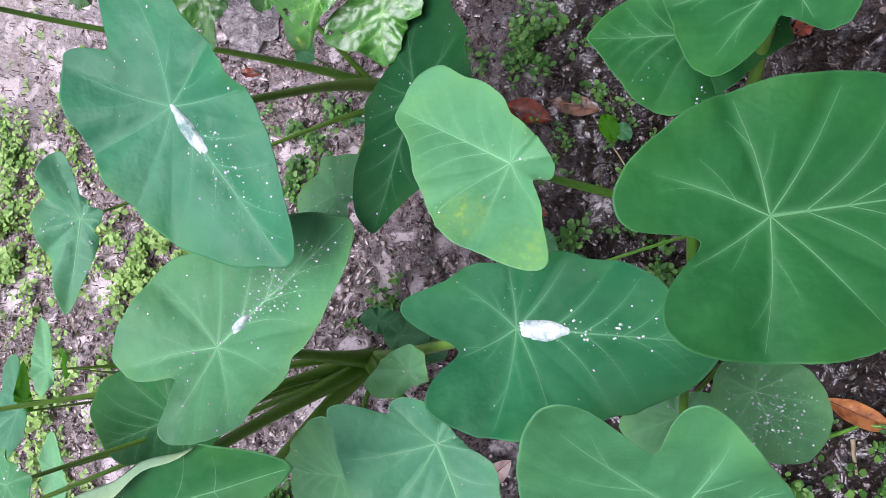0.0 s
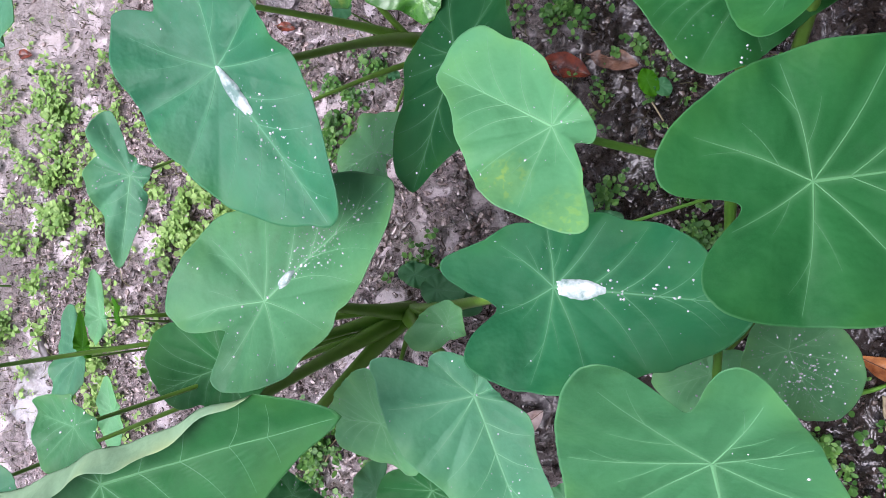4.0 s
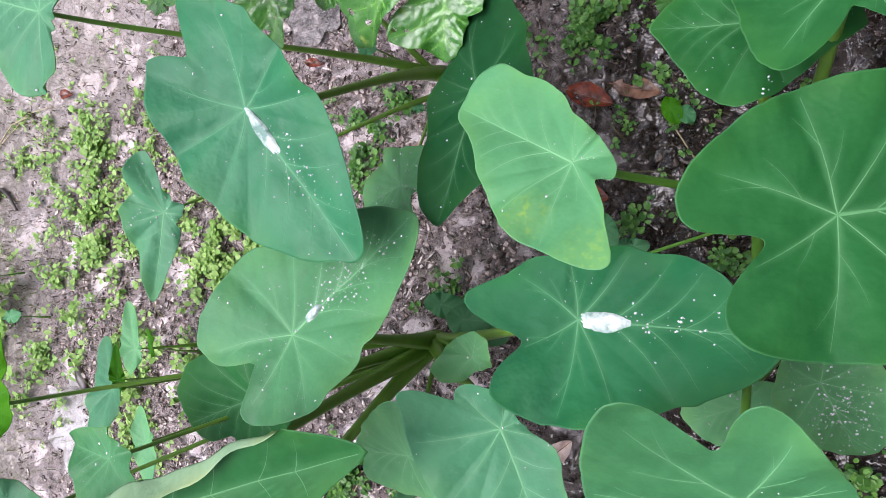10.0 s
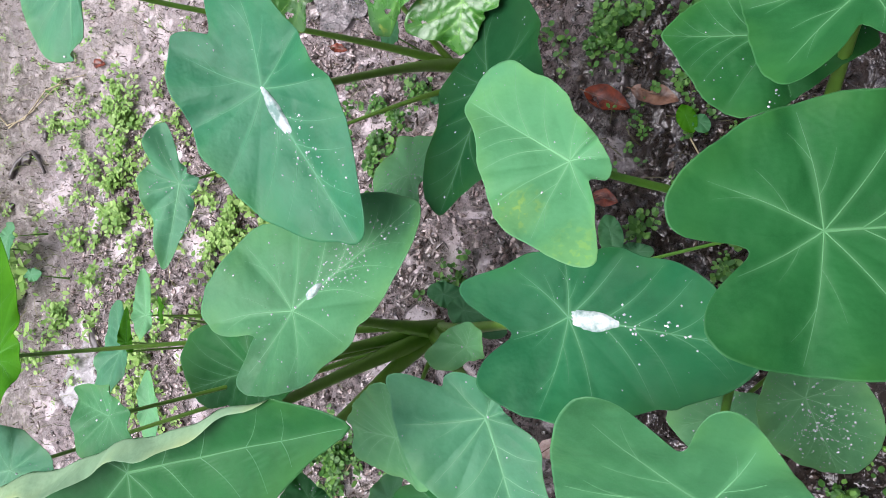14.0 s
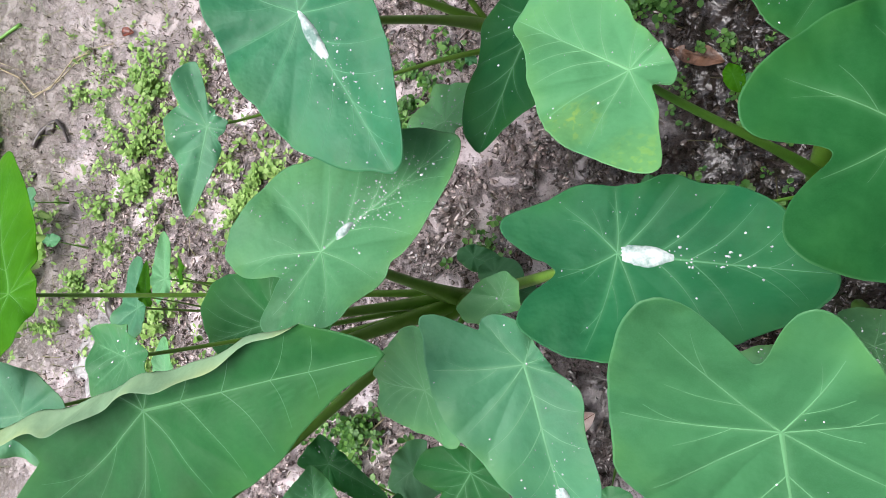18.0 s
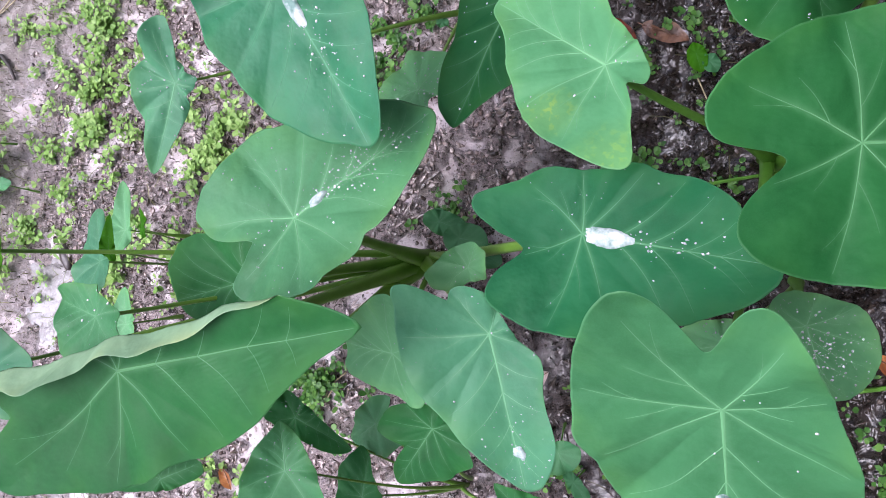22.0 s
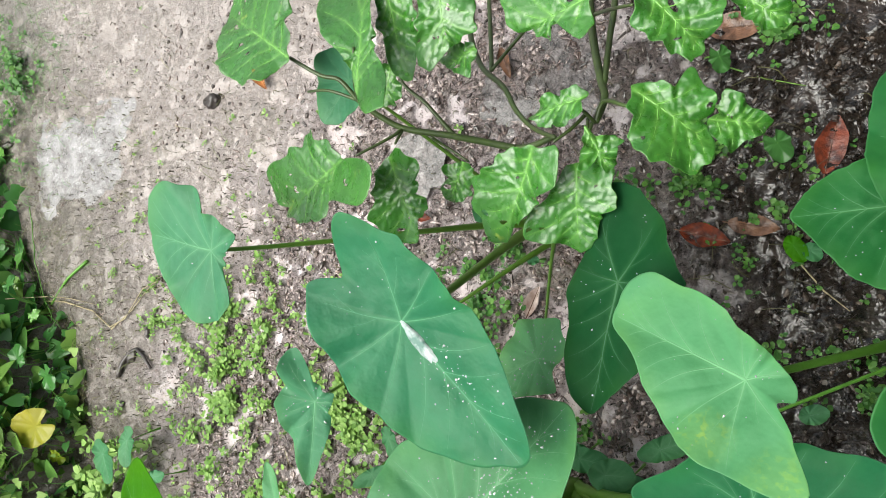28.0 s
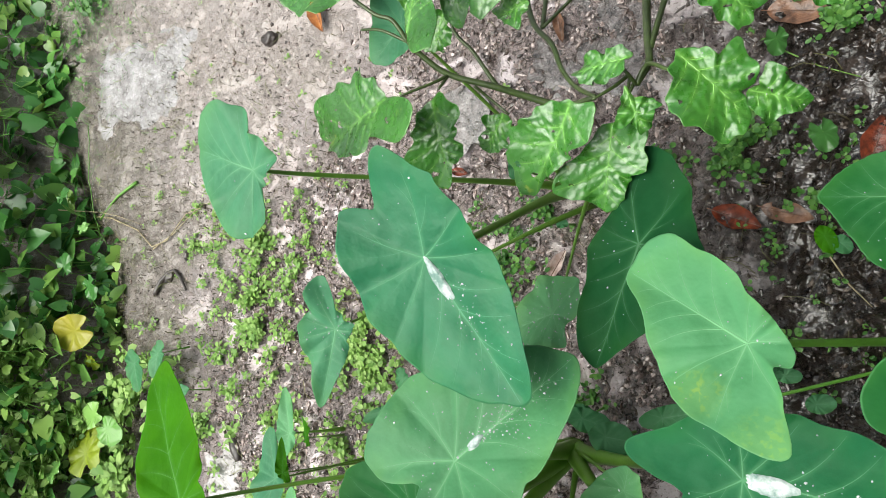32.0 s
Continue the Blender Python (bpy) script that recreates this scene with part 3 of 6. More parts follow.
def pool_on(blade, m, x, y, half_x, half_y, turn, label, seed=0, high=0.004):
    """A silvery pool of rain lying on a leaf."""
    rng = random.Random(seed)
    verts, faces = [], []
    rings, segs = 8, 36
    ph = rng.uniform(0, 6)
    for k in range(rings + 1):
        s = k / rings
        for j in range(segs):
            a = j / segs * 2 * math.pi
            w = 1 + 0.07 * math.sin(3 * a + ph) + 0.05 * math.sin(5 * a + 2 * ph) + 0.12 * noise.noise(Vector((math.cos(a) * 4 + seed, math.sin(a) * 4, 3)))
            u, v = s * half_x * w * math.cos(a), s * half_y * w * math.sin(a)
            px = x + u * math.cos(turn) - v * math.sin(turn)
            py = y + u * math.sin(turn) + v * math.cos(turn)
            ang = math.atan2(py, px)
            p = blade.at(ang, min(0.97, math.hypot(px, py) / blade.edge(ang)))
            dome = high * (1 - s ** 4) + 0.0016 * noise.noise(Vector((px * 95, py * 95, seed)))
            verts.append(m @ (p + Vector((0, 0, dome + 0.0004))))
    for k in range(rings):
        for j in range(segs):
            j2 = (j + 1) % segs
            faces.append((k * segs + j, (k + 1) * segs + j, (k + 1) * segs + j2, k * segs + j2))
    ob = new("water_pool", mesh_of("water_pool", verts, faces, SILVER))
    return tagged(ob, label, "water pool")


def taro_leaf(plant, at, turn, mm, mat, seed, foot=None, bend=0.5, stalk=PETIOLE, thick=0.0095, drops=0, focus=None, **shape):
    """One taro leaf of a plant: the blade with its midrib and veins, and the petiole down to the plant's base."""
    blade = Blade(mm, seed=seed, **shape)
    m = pose(*at, *turn)
    lines = blade.veins()
    ob = part("leaf_blade", blade.mesh("leaf_blade", mat, under=TARO_UNDER), plant, m)
    for i, line in enumerate(lines if blade.size > 0.06 else lines[:1]):
        part("vein" if i else "midrib", blade.vein_mesh(line, VEIN_OF[mat.name]), ob, m)
    base = Vector(foot) if foot else plant.matrix_basis.translation.copy()
    top = m @ (blade.at(0, 0) - Vector((0, 0, 0.006)))
    rng = random.Random(seed + 7)
    base = base + Vector((rng.uniform(-0.02, 0.02), rng.uniform(-0.02, 0.02), 0.0))
    reach = top - base
    b = base + Vector((reach.x * 0.25, reach.y * 0.25, reach.z * (0.2 + bend * 0.4)))
    c = base + Vector((reach.x * 0.82, reach.y * 0.82, reach.z * (0.55 + bend * 0.4)))
    pts = bezier(base, b, c, top)
    n = len(pts)
    part("petiole", tube("petiole", pts, [thick * (0.65 + 0.75 * (1 - i / (n - 1)) + 1.1 * max(0, 1 - i / (0.4 * n)) ** 1.3) for i in range(n)], stalk), plant)
    if drops:
        drops_on(blade, m, drops, seed, "small clear rain drops lying on a taro leaf", focus=focus)
    return blade, m


# ---------------------------------------------------------------- ground
def smooth(a, b, x):
    t = min(1.0, max(0.0, (x - a) / (b - a)))
    return t * t * (3 - 2 * t)


def bank_edge(y):
    return -2.1 - 0.5 * max(0.0, y) - 0.05 * min(0.0, y) + 0.11 * noise.noise(Vector((y * 2.3, 4, 0))) + 0.06 * noise.noise(Vector((y * 7.0, 9, 0)))


def trodden(x, y):
    """How far a place lies into the trodden side, in metres of x."""
    return x - 0.8 * max(0.0, y - 0.2)


def flatness(x, y):
    """1 where rain has smoothed the mud, 0 where it is crumbly."""
    n = noise.noise(Vector((x * 12, y * 12, 11))) + 0.7 * noise.noise(Vector((x * 31, y * 31, 12)))
    near = smooth(-4.2, -3.4, x) * smooth(1.3, 0.6, x) * smooth(-2.2, -1.3, y) * smooth(2.4, 1.6, y)
    return 0.5 + near * (max(smooth(-0.05, 0.4, n), 0.75 * smooth(-1.5, -1.75, trodden(x, y))) - 0.5)


def ground_height(x, y):
    near = smooth(-4.2, -3.4, x) * smooth(1.3, 0.6, x) * smooth(-2.2, -1.3, y) * smooth(2.4, 1.6, y)
    z = 0.016 * noise.noise(Vector((x * 2.4, y * 2.4, 0))) + 0.009 * noise.noise(Vector((x * 8, y * 8, 5)))
    rough = 0.4 + 0.6 * smooth(-1.75, -1.3, trodden(x, y))
    rough *= 1 + 0.7 * smooth(-0.5, 0.0, x)
    flat = flatness(x, y)
    rough *= 1.15 - 0.95 * flat
    z -= 0.006 * flat
    z *= near
    rough *= near
    z += rough * (0.010 * noise.noise(Vector((x * 22, y * 22, 9))) + 0.010 * noise.noise(Vector((x * 46, y * 46, 2))) + 0.006 * noise.noise(Vector((x * 88, y * 88, 3))))
    foot = x - bank_edge(y)
    z -= 0.05 * math.exp(-((foot + 0.02) / 0.1) ** 2) * smooth(0.9, 0.5, y)
    z += 0.13 * smooth(0.0, 0.3, -foot)
    z += 0.007 * noise.noise(Vector((x * 30, y * 30, 6))) * math.exp(-((x + 2.09) / 0.4) ** 2 - ((y - 0.93) / 0.4) ** 2)
    z -= 0.022 * math.exp(-((x + 2.09) / 0.22) ** 2 - ((y - 0.93) / 0.16) ** 2)
    z -= 0.018 * math.exp(-((x + 1.55) / 0.12) ** 2 - ((y + 0.38) / 0.14) ** 2)
    return z


def build_ground():
    xs = [-80, -30, -12, -6, -4.4] + [-3.6 + 0.03 * i for i in range(40)] + [-2.4 + 0.0125 * i for i in range(54)] + [-1.725 + 0.007 * i for i in range(250)] + [0.025 + 0.0125 * i for i in range(50)] + [0.68, 0.78, 0.9, 1.1] + [1.5, 3, 8, 30, 80]
    ys = [-80, -30, -10, -4, -2.4] + [-1.6 + 0.03 * i for i in range(20)] + [-1.0 + 0.0125 * i for i in range(12)] + [-0.85 + 0.007 * i for i in range(290)] + [1.18 + 0.0125 * i for i in range(28)] + [1.53, 1.57, 1.63, 1.7, 1.8, 1.95] + [2.6, 4, 10, 30, 80]
    verts = [(x, y, ground_height(x, y) if abs(x) < 5 and abs(y) < 5 else 0.0) for y in ys for x in xs]
    nx = len(xs)
    faces = [(j * nx + i, j * nx + i + 1, (j + 1) * nx + i + 1, (j + 1) * nx + i) for j in range(len(ys) - 1) for i in range(nx - 1)]
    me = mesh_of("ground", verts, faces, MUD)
    me.attributes.new("flat", "FLOAT", "POINT").data.foreach_set("value", [flatness(x, y) if abs(x) < 5 and abs(y) < 5 else 0.5 for y in ys for x in xs])
    ob = new("ground", me)
    tagged(ob, "wet pinkish brown mud with crumbs and footprints", "ground", "", "structure")


build_ground()


def slab(name, x0, x1, y0, y1, z0, z1, mat, label, category):
    bm = bmesh.new()
    bmesh.ops.create_cube(bm, size=1.0)
    for v in bm.verts:
        v.co = Vector((x0 + (x1 - x0) * (v.co.x + 0.5), y0 + (y1 - y0) * (v.co.y + 0.5), z0 + (z1 - z0) * (v.co.z + 0.5)))
    bmesh.ops.bevel(bm, geom=bm.edges[:], offset=0.01, segments=2, affect="EDGES")
    me = bpy.data.meshes.new(name)
    bm.to_mesh(me)
    bm.free()
    me.materials.append(mat)
    return tagged(new(name, me), label, category, "", "structure")


PLASTER = simple("old_plaster", (0.25, 0.24, 0.22), (0.34, 0.32, 0.3), 0.8, 6)
# Wall and eave stay out of view; added only to cut sky light over the bed.
slab("wall_house", 1.5, 1.7, -4, 4, -0.1, 2.7, PLASTER, "unseen plain grey wall added to block sky from the right", "wall")
slab("eave", 0.25, 1.9, -4, 4, 2.7, 2.8, PLASTER, "unseen plain grey eave added to shade the garden bed", "eave")


def puddle_material(name, dark, light):
    q = Nodes(name)
    col = q.mix(q.ramp(q.noise(16, 7, 0.7), (0.4, 0.0), (0.6, 1.0)), dark, light)
    return q.set(Base_Color=col, Roughness=q.ramp(q.noise(35, 6, 0.7), (0.45, 0.06), (0.62, 0.3)), Specular_IOR_Level=0.8, Coat_Weight=0.8, Coat_Roughness=0.07,
                 Normal=q.bump(q.noise(48, 6, 0.65, "Object", 0.8), 0.6, 0.012))


# Light greyish base colour stands in for bright sky mirrored in the water.
PUDDLE = puddle_material("puddle_water", (0.125, 0.112, 0.105), (0.29, 0.275, 0.275))


def puddle(x, y, rx, ry, seed, level, label, mat=PUDDLE):
    """A thin sheet of water: its shore is wherever the uneven mud rises through it."""
    verts, faces = [(x, y, level)], []
    n = 48
    for j in range(n):
        a = j / n * 2 * math.pi
        w = 1 + 0.35 * noise.noise(Vector((math.cos(a) * 1.7 + seed, math.sin(a) * 1.7, 0)))
        verts.append((x + rx * w * math.cos(a), y + ry * w * math.sin(a), level))
    for j in range(n):
        faces.append((0, 1 + j, 1 + (j + 1) % n))
    return tagged(new("puddle", mesh_of("puddle", verts, faces, mat)), label, "puddle")


puddle(-2.09, 0.93, 0.3, 0.24, 1, -0.0145, "shallow rain puddle shining on the muddy path")


def film_material():
    q = Nodes("wet_soil_film")
    col = q.mix(q.ramp(q.noise(40, 6, 0.7), (0.4, 0.0), (0.6, 1.0)), (0.03, 0.023, 0.019), (0.16, 0.135, 0.13))
    return q.set(Base_Color=col, Roughness=q.ramp(q.noise(45, 5, 0.7), (0.45, 0.05), (0.6, 0.35)), Specular_IOR_Level=0.8, Coat_Weight=0.6, Coat_Roughness=0.05,
                 Normal=q.bump(q.noise(34, 4, 0.6, "Object", 1.5), 1.0, 0.014))


FILM = film_material()
puddle(-0.475, 0.815, 0.17, 0.14, 7, ground_height(-0.475, 0.815) + 0.010, "rippled film of rain water shining on dark soil", FILM)
puddle(-0.800, 0.656, 0.08, 0.09, 9, ground_height(-0.800, 0.656) + 0.009, "small shining puddle on mud under the shrub", FILM)
puddle(-1.55, -0.38, 0.22, 0.24, 3, -0.016, "small shallow puddle on trodden mud beside seedlings")


# ---------------------------------------------------------------- taro plants
centre_taro = thing("taro_plant", (-0.482, -0.117, 0.0), "mature taro plant with rain-wet leaves on long petioles", "taro plant", "taro plants")
back_taro = thing("taro_plant", (-0.468, 0.455, 0.0), "taro plant with bluish waxy leaves beside glossy shrub", "taro plant", "taro plants")
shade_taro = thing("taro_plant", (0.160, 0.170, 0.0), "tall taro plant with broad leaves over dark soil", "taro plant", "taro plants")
low_taro = thing("taro_plant", (-0.330, -0.560, 0.0), "low taro plant with dark leaves near the ground", "taro plant", "taro plants")
fresh_seedling = thing("taro_plant", (-1.122, -0.143, 0.0), "upright fresh green taro seedling on mud", "taro plant", "taro plants")
split_seedling = thing("taro_plant", (-1.000, -0.198, 0.0), "young taro seedling with folded leaf on mud", "taro plant", "taro plants")
pale_seedling = thing("taro_plant", (-1.106, -0.358, 0.0), "small pale green taro seedling on mud", "taro plant", "taro plants")
tiny_seedling = thing("taro_plant", (-0.526, 0.482, 0.0), "tiny taro seedling beside thick petioles", "taro plant", "taro plants")
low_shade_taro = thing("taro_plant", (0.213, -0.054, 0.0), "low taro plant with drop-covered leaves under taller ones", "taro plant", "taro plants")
blade_a, pose_a = taro_leaf(back_taro, (-0.550, 0.253, 0.597), (6.7, 11.3, -52.7),
          (262, 259, 236, 210, 188, 174, 163, 153, 142, 134, 129, 123, 118, 109, 103, 104, 105, 102, 101, 101, 101, 103, 104, 107, 111, 116, 130, 132, 135, 142, 154, 168, 182, 180, 169, 154, 139, 120, 109, 127, 146, 157, 154, 150, 146, 142, 137, 132, 127, 123, 123, 124, 125, 125, 125, 126, 128, 129, 131, 133, 135, 142, 150, 157, 168, 181, 189, 197, 209, 222, 233, 242), TARO_BLUE, 1, fold=0.16, cup=0.05, wave=0.005, thick=0.0075, drops=120, focus=(4, 0.5, 12), sharp=2, jag=0.3)
taro_leaf(shade_taro, (-0.105, 0.154, 0.620), (6.7, 19.4, 150.0),
          (180, 170, 144, 131, 124, 119, 117, 114, 109, 106, 105, 106, 105, 104, 104, 105, 104, 105, 106, 106, 105, 106, 108, 111, 115, 120, 125, 130, 133, 130, 83, 74, 57, 43, 42, 46, 55, 55, 54, 53, 51, 48, 46, 44, 42, 41, 40, 39, 39, 39, 39, 39, 39, 40, 41, 42, 44, 46, 49, 52, 56, 61, 82, 92, 106, 122, 134, 170, 180, 184, 184, 180), TARO_PALE, 2, fold=0.05, cup=0.02, wave=0.004, drops=25, stalk=PETIOLE_PALE, thick=0.0062, sharp=2, jag=0.3)
taro_leaf(shade_taro, (0.143, 0.088, 0.638), (-4.5, 5.9, 7.5),
          (184, 185, 186, 186, 186, 185, 184, 178, 172, 166, 160, 153, 146, 138, 134, 132, 131, 128, 126, 125, 125, 125, 125, 126, 127, 127, 127, 129, 132, 135, 139, 142, 145, 146, 144, 140, 127, 84, 72, 69, 76, 99, 123, 139, 149, 152, 152, 149, 146, 143, 140, 138, 137, 137, 138, 139, 141, 142, 145, 146, 149, 151, 153, 154, 156, 159, 162, 164, 166, 169, 172, 178), TARO_DEEP, 3, fold=0.06, cup=0.05, wave=0.004, stalk=PETIOLE_PALE, thick=0.0062, sharp=2, jag=0.3)
blade_d, pose_d = taro_leaf(centre_taro, (-0.118, -0.026, 0.485), (-0.6, -8.2, -2.6),
          (235, 213, 202, 193, 186, 174, 163, 151, 135, 124, 120, 117, 111, 104, 94, 87, 84, 83, 82, 81, 81, 82, 85, 88, 92, 95, 98, 100, 101, 104, 107, 115, 125, 137, 151, 152, 141, 121, 108, 89, 83, 78, 84, 119, 135, 146, 147, 145, 143, 141, 140, 139, 135, 133, 132, 132, 132, 132, 133, 134, 136, 138, 142, 145, 149, 155, 171, 179, 190, 208, 221, 234), TARO_SEA, 4, fold=0.10, cup=0.2, wave=0.004, drops=75, focus=(0, 0.5, 7), sharp=2, jag=0.3)
blade_e, pose_e = taro_leaf(centre_taro, (-0.532, -0.059, 0.500), (-16.5, 5.6, 43.1),
          (258, 245, 234, 220, 206, 194, 183, 175, 166, 158, 154, 153, 153, 152, 148, 150, 156, 159, 162, 162, 161, 158, 156, 156, 158, 161, 169, 170, 172, 173, 161, 149, 134, 107, 82, 75, 70, 74, 83, 95, 131, 138, 140, 137, 134, 132, 131, 130, 130, 129, 128, 129, 130, 133, 132, 128, 127, 128, 131, 134, 136, 137, 138, 155, 164, 171, 181, 195, 213, 230, 245, 256), TARO_SAGE, 5, fold=0.10, cup=0.04, wave=0.004, drops=300, focus=(2, 0.5, 9), sharp=2, jag=0.3)
blade_f, pose_f = taro_leaf(centre_taro, (-0.227, -0.180, 0.455), (-3.7, 12.9, -71.5),
          (243, 239, 221, 199, 177, 131, 112, 101, 95, 90, 83, 77, 56, 41, 36, 35, 33, 32, 32, 32, 31, 30, 30, 29, 29, 30, 30, 31, 32, 34, 35, 40, 45, 53, 59, 64, 67, 71, 73, 76, 79, 81, 82, 78, 73, 133, 151, 148, 137, 134, 131, 130, 129, 129, 130, 132, 132, 134, 135, 135, 135, 135, 135, 137, 141, 148, 156, 165, 174, 189, 207, 225), TARO_MIST, 6, fold=0.10, cup=0.02, wave=0.005, drops=70, focus=(0, 0.8, 9), sharp=2, jag=0.3)
blade_g, pose_g = taro_leaf(shade_taro, (0.058, -0.185, 0.645), (7.4, 36.4, -75.6),
          (306, 296, 285, 272, 258, 240, 223, 208, 192, 174, 160, 148, 139, 130, 121, 114, 108, 103, 100, 98, 97, 97, 97, 97, 99, 101, 104, 109, 114, 118, 124, 131, 138, 141, 135, 118, 94, 83, 83, 115, 158, 177, 182, 181, 175, 168, 163, 159, 155, 151, 149, 147, 146, 144, 145, 148, 152, 153, 152, 151, 152, 158, 165, 174, 185, 191, 222, 239, 256, 270, 284, 295), TARO_GREEN, 7, fold=0.06, cup=0.03, wave=0.004, stalk=PETIOLE_PALE, thick=0.0062, drops=6, sharp=2, jag=0.3)
taro_leaf(back_taro, (-0.812, 0.132, 0.460), (-18.8, 13.6, -108.4),
          (171, 106, 77, 62, 48, 39, 34, 31, 30, 31, 33, 35, 40, 37, 33, 31, 31, 31, 34, 38, 107, 107, 99, 90, 73, 61, 64, 69, 74, 73, 75, 78, 85, 88, 92, 126), TARO_MIST, 8, fold=0.08, wave=0.006, drops=60, thick=0.0035)
taro_leaf(centre_taro, (-0.686, -0.298, 0.635), (12.3, -0.8, 20.1),
          (388, 349, 304, 271, 237, 208, 180, 161, 142, 131, 120, 113, 106, 102, 98, 96, 94, 94, 93, 94, 95, 98, 100, 104, 109, 116, 124, 136, 149, 168, 188, 218, 247, 258, 269, 246, 222, 208, 193, 240, 288, 284, 280, 258, 230, 213, 199, 189, 181, 175, 169, 164, 160, 156, 154, 152, 149, 146, 145, 148, 155, 163, 171, 177, 187, 198, 210, 224, 240, 256, 279, 315), TARO_DEEP, 9, fold=0.10, cup=0.04, wave=0.004, roll=(0.042, 0.06, 0.75, 0.4), sharp=2, jag=0.3)
taro_leaf(back_taro, (-0.810, 0.382, 0.700), (-14.9, 4.2, 161.4),
          (144, 146, 148, 147, 143, 136, 128, 119, 112, 111, 114, 121, 126, 123, 121, 120, 120, 118, 114, 110, 107, 104, 103, 103, 100, 94, 90, 32, 32, 33, 31, 27, 23, 24, 26, 29, 33, 38, 45, 56, 63, 68, 61, 56, 52, 52, 52, 53, 53, 55, 55, 56, 57, 58, 58, 58, 59, 60, 88, 96, 105, 111, 117, 134, 140, 146, 147, 150, 147, 145, 144, 144), TARO_MIST, 10, fold=0.05, wave=0.007, drops=12, thick=0.005, sharp=2, jag=0.3)
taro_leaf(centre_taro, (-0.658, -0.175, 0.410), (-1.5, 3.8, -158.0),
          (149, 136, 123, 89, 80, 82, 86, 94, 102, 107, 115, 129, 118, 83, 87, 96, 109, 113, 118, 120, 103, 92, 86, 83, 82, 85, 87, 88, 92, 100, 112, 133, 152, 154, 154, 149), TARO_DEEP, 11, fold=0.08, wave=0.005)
taro_leaf(low_shade_taro, (0.173, -0.104, 0.380), (7.3, 15.9, -63.3),
          (108, 113, 109, 106, 99, 92, 85, 80, 74, 71, 65, 58, 54, 50, 48, 47, 47, 49, 53, 55, 58, 56, 53, 51, 52, 54, 58, 62, 65, 70, 79, 82, 83, 87, 92, 100), TARO_LIGHT, 12, fold=0.05, wave=0.003, drops=240, focus=(13, 0.5, 26), stalk=PETIOLE_PALE, thick=0.005)
taro_leaf(low_shade_taro, (0.085, -0.151, 0.320), (-11.6, 7.4, -157.0),
          (79, 76, 73, 71, 72, 64, 58, 54, 53, 53, 52, 52, 54, 58, 61, 59, 58, 60, 64, 66, 56, 50, 46, 43, 40, 38, 38, 39, 41, 45, 49, 52, 57, 65, 79, 82), TARO_LIGHT, 13, fold=0.05, wave=0.003, drops=60, thick=0.004)
taro_leaf(shade_taro, (0.110, 0.347, 0.450), (-1.5, -4.0, 179.7),
          (143, 128, 119, 116, 116, 116, 115, 115, 103, 96, 88, 81, 78, 76, 77, 80, 91, 106, 105, 107, 113, 111, 102, 96, 94, 87, 80, 75, 73, 74, 77, 82, 89, 101, 113, 127), TARO_DEEP, 14, fold=0.07, wave=0.004, drops=50)
taro_leaf(shade_taro, (0.179, 0.356, 0.560), (-20.2, 14.5, 82.6),
          (238, 223, 211, 191, 179, 162, 149, 141, 131, 124, 119, 117, 119, 124, 131, 135, 127, 93, 51, 55, 70, 90, 99, 95, 92, 88, 86, 86, 89, 91, 95, 103, 116, 137, 156, 186), TARO_DEEP, 15, fold=0.06, cup=0.03, wave=0.004)
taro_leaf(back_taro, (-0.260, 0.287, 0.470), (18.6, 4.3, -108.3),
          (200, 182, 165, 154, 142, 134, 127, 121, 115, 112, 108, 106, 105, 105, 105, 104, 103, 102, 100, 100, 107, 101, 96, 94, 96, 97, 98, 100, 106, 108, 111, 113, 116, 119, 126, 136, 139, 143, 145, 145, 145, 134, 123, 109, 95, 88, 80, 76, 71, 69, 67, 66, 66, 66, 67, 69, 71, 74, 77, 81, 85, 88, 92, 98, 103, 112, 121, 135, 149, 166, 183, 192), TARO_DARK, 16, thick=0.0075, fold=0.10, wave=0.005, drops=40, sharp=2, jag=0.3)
taro_leaf(back_taro, (-0.434, 0.180, 0.330), (21.4, 12.9, -159.5),
          (84, 86, 82, 80, 79, 71, 66, 64, 64, 66, 69, 74, 56, 45, 40, 44, 51, 61, 62, 64, 69, 76, 78, 72, 69, 69, 70, 74, 80, 78, 76, 77, 77, 79, 84, 85), TARO_LIGHT, 17, fold=0.08, wave=0.005, drops=90, thick=0.003)
taro_leaf(centre_taro, (-0.300, -0.098, 0.350), (-2.5, -11.8, 77.7),
          (43, 43, 40, 39, 38, 39, 41, 42, 44, 47, 53, 62, 75, 72, 70, 57, 49, 43, 33, 26, 23, 22, 23, 24, 26, 29, 35, 35, 33, 32, 32, 33, 35, 38, 38, 40), TARO_LIGHT, 18, fold=0.2, wave=0.003, drops=10, thick=0.003)
taro_leaf(centre_taro, (-0.384, -0.245, 0.410), (-30.3, 11.5, -178.4),
          (93, 95, 101, 100, 92, 87, 85, 82, 82, 85, 87, 89, 93, 88, 80, 75, 73, 73, 76, 79, 79, 83, 90, 101, 111, 122, 125, 113, 99, 91, 86, 84, 82, 82, 85, 91), TARO_LIGHT, 19, fold=0.08, wave=0.005, drops=20, thick=0.004)
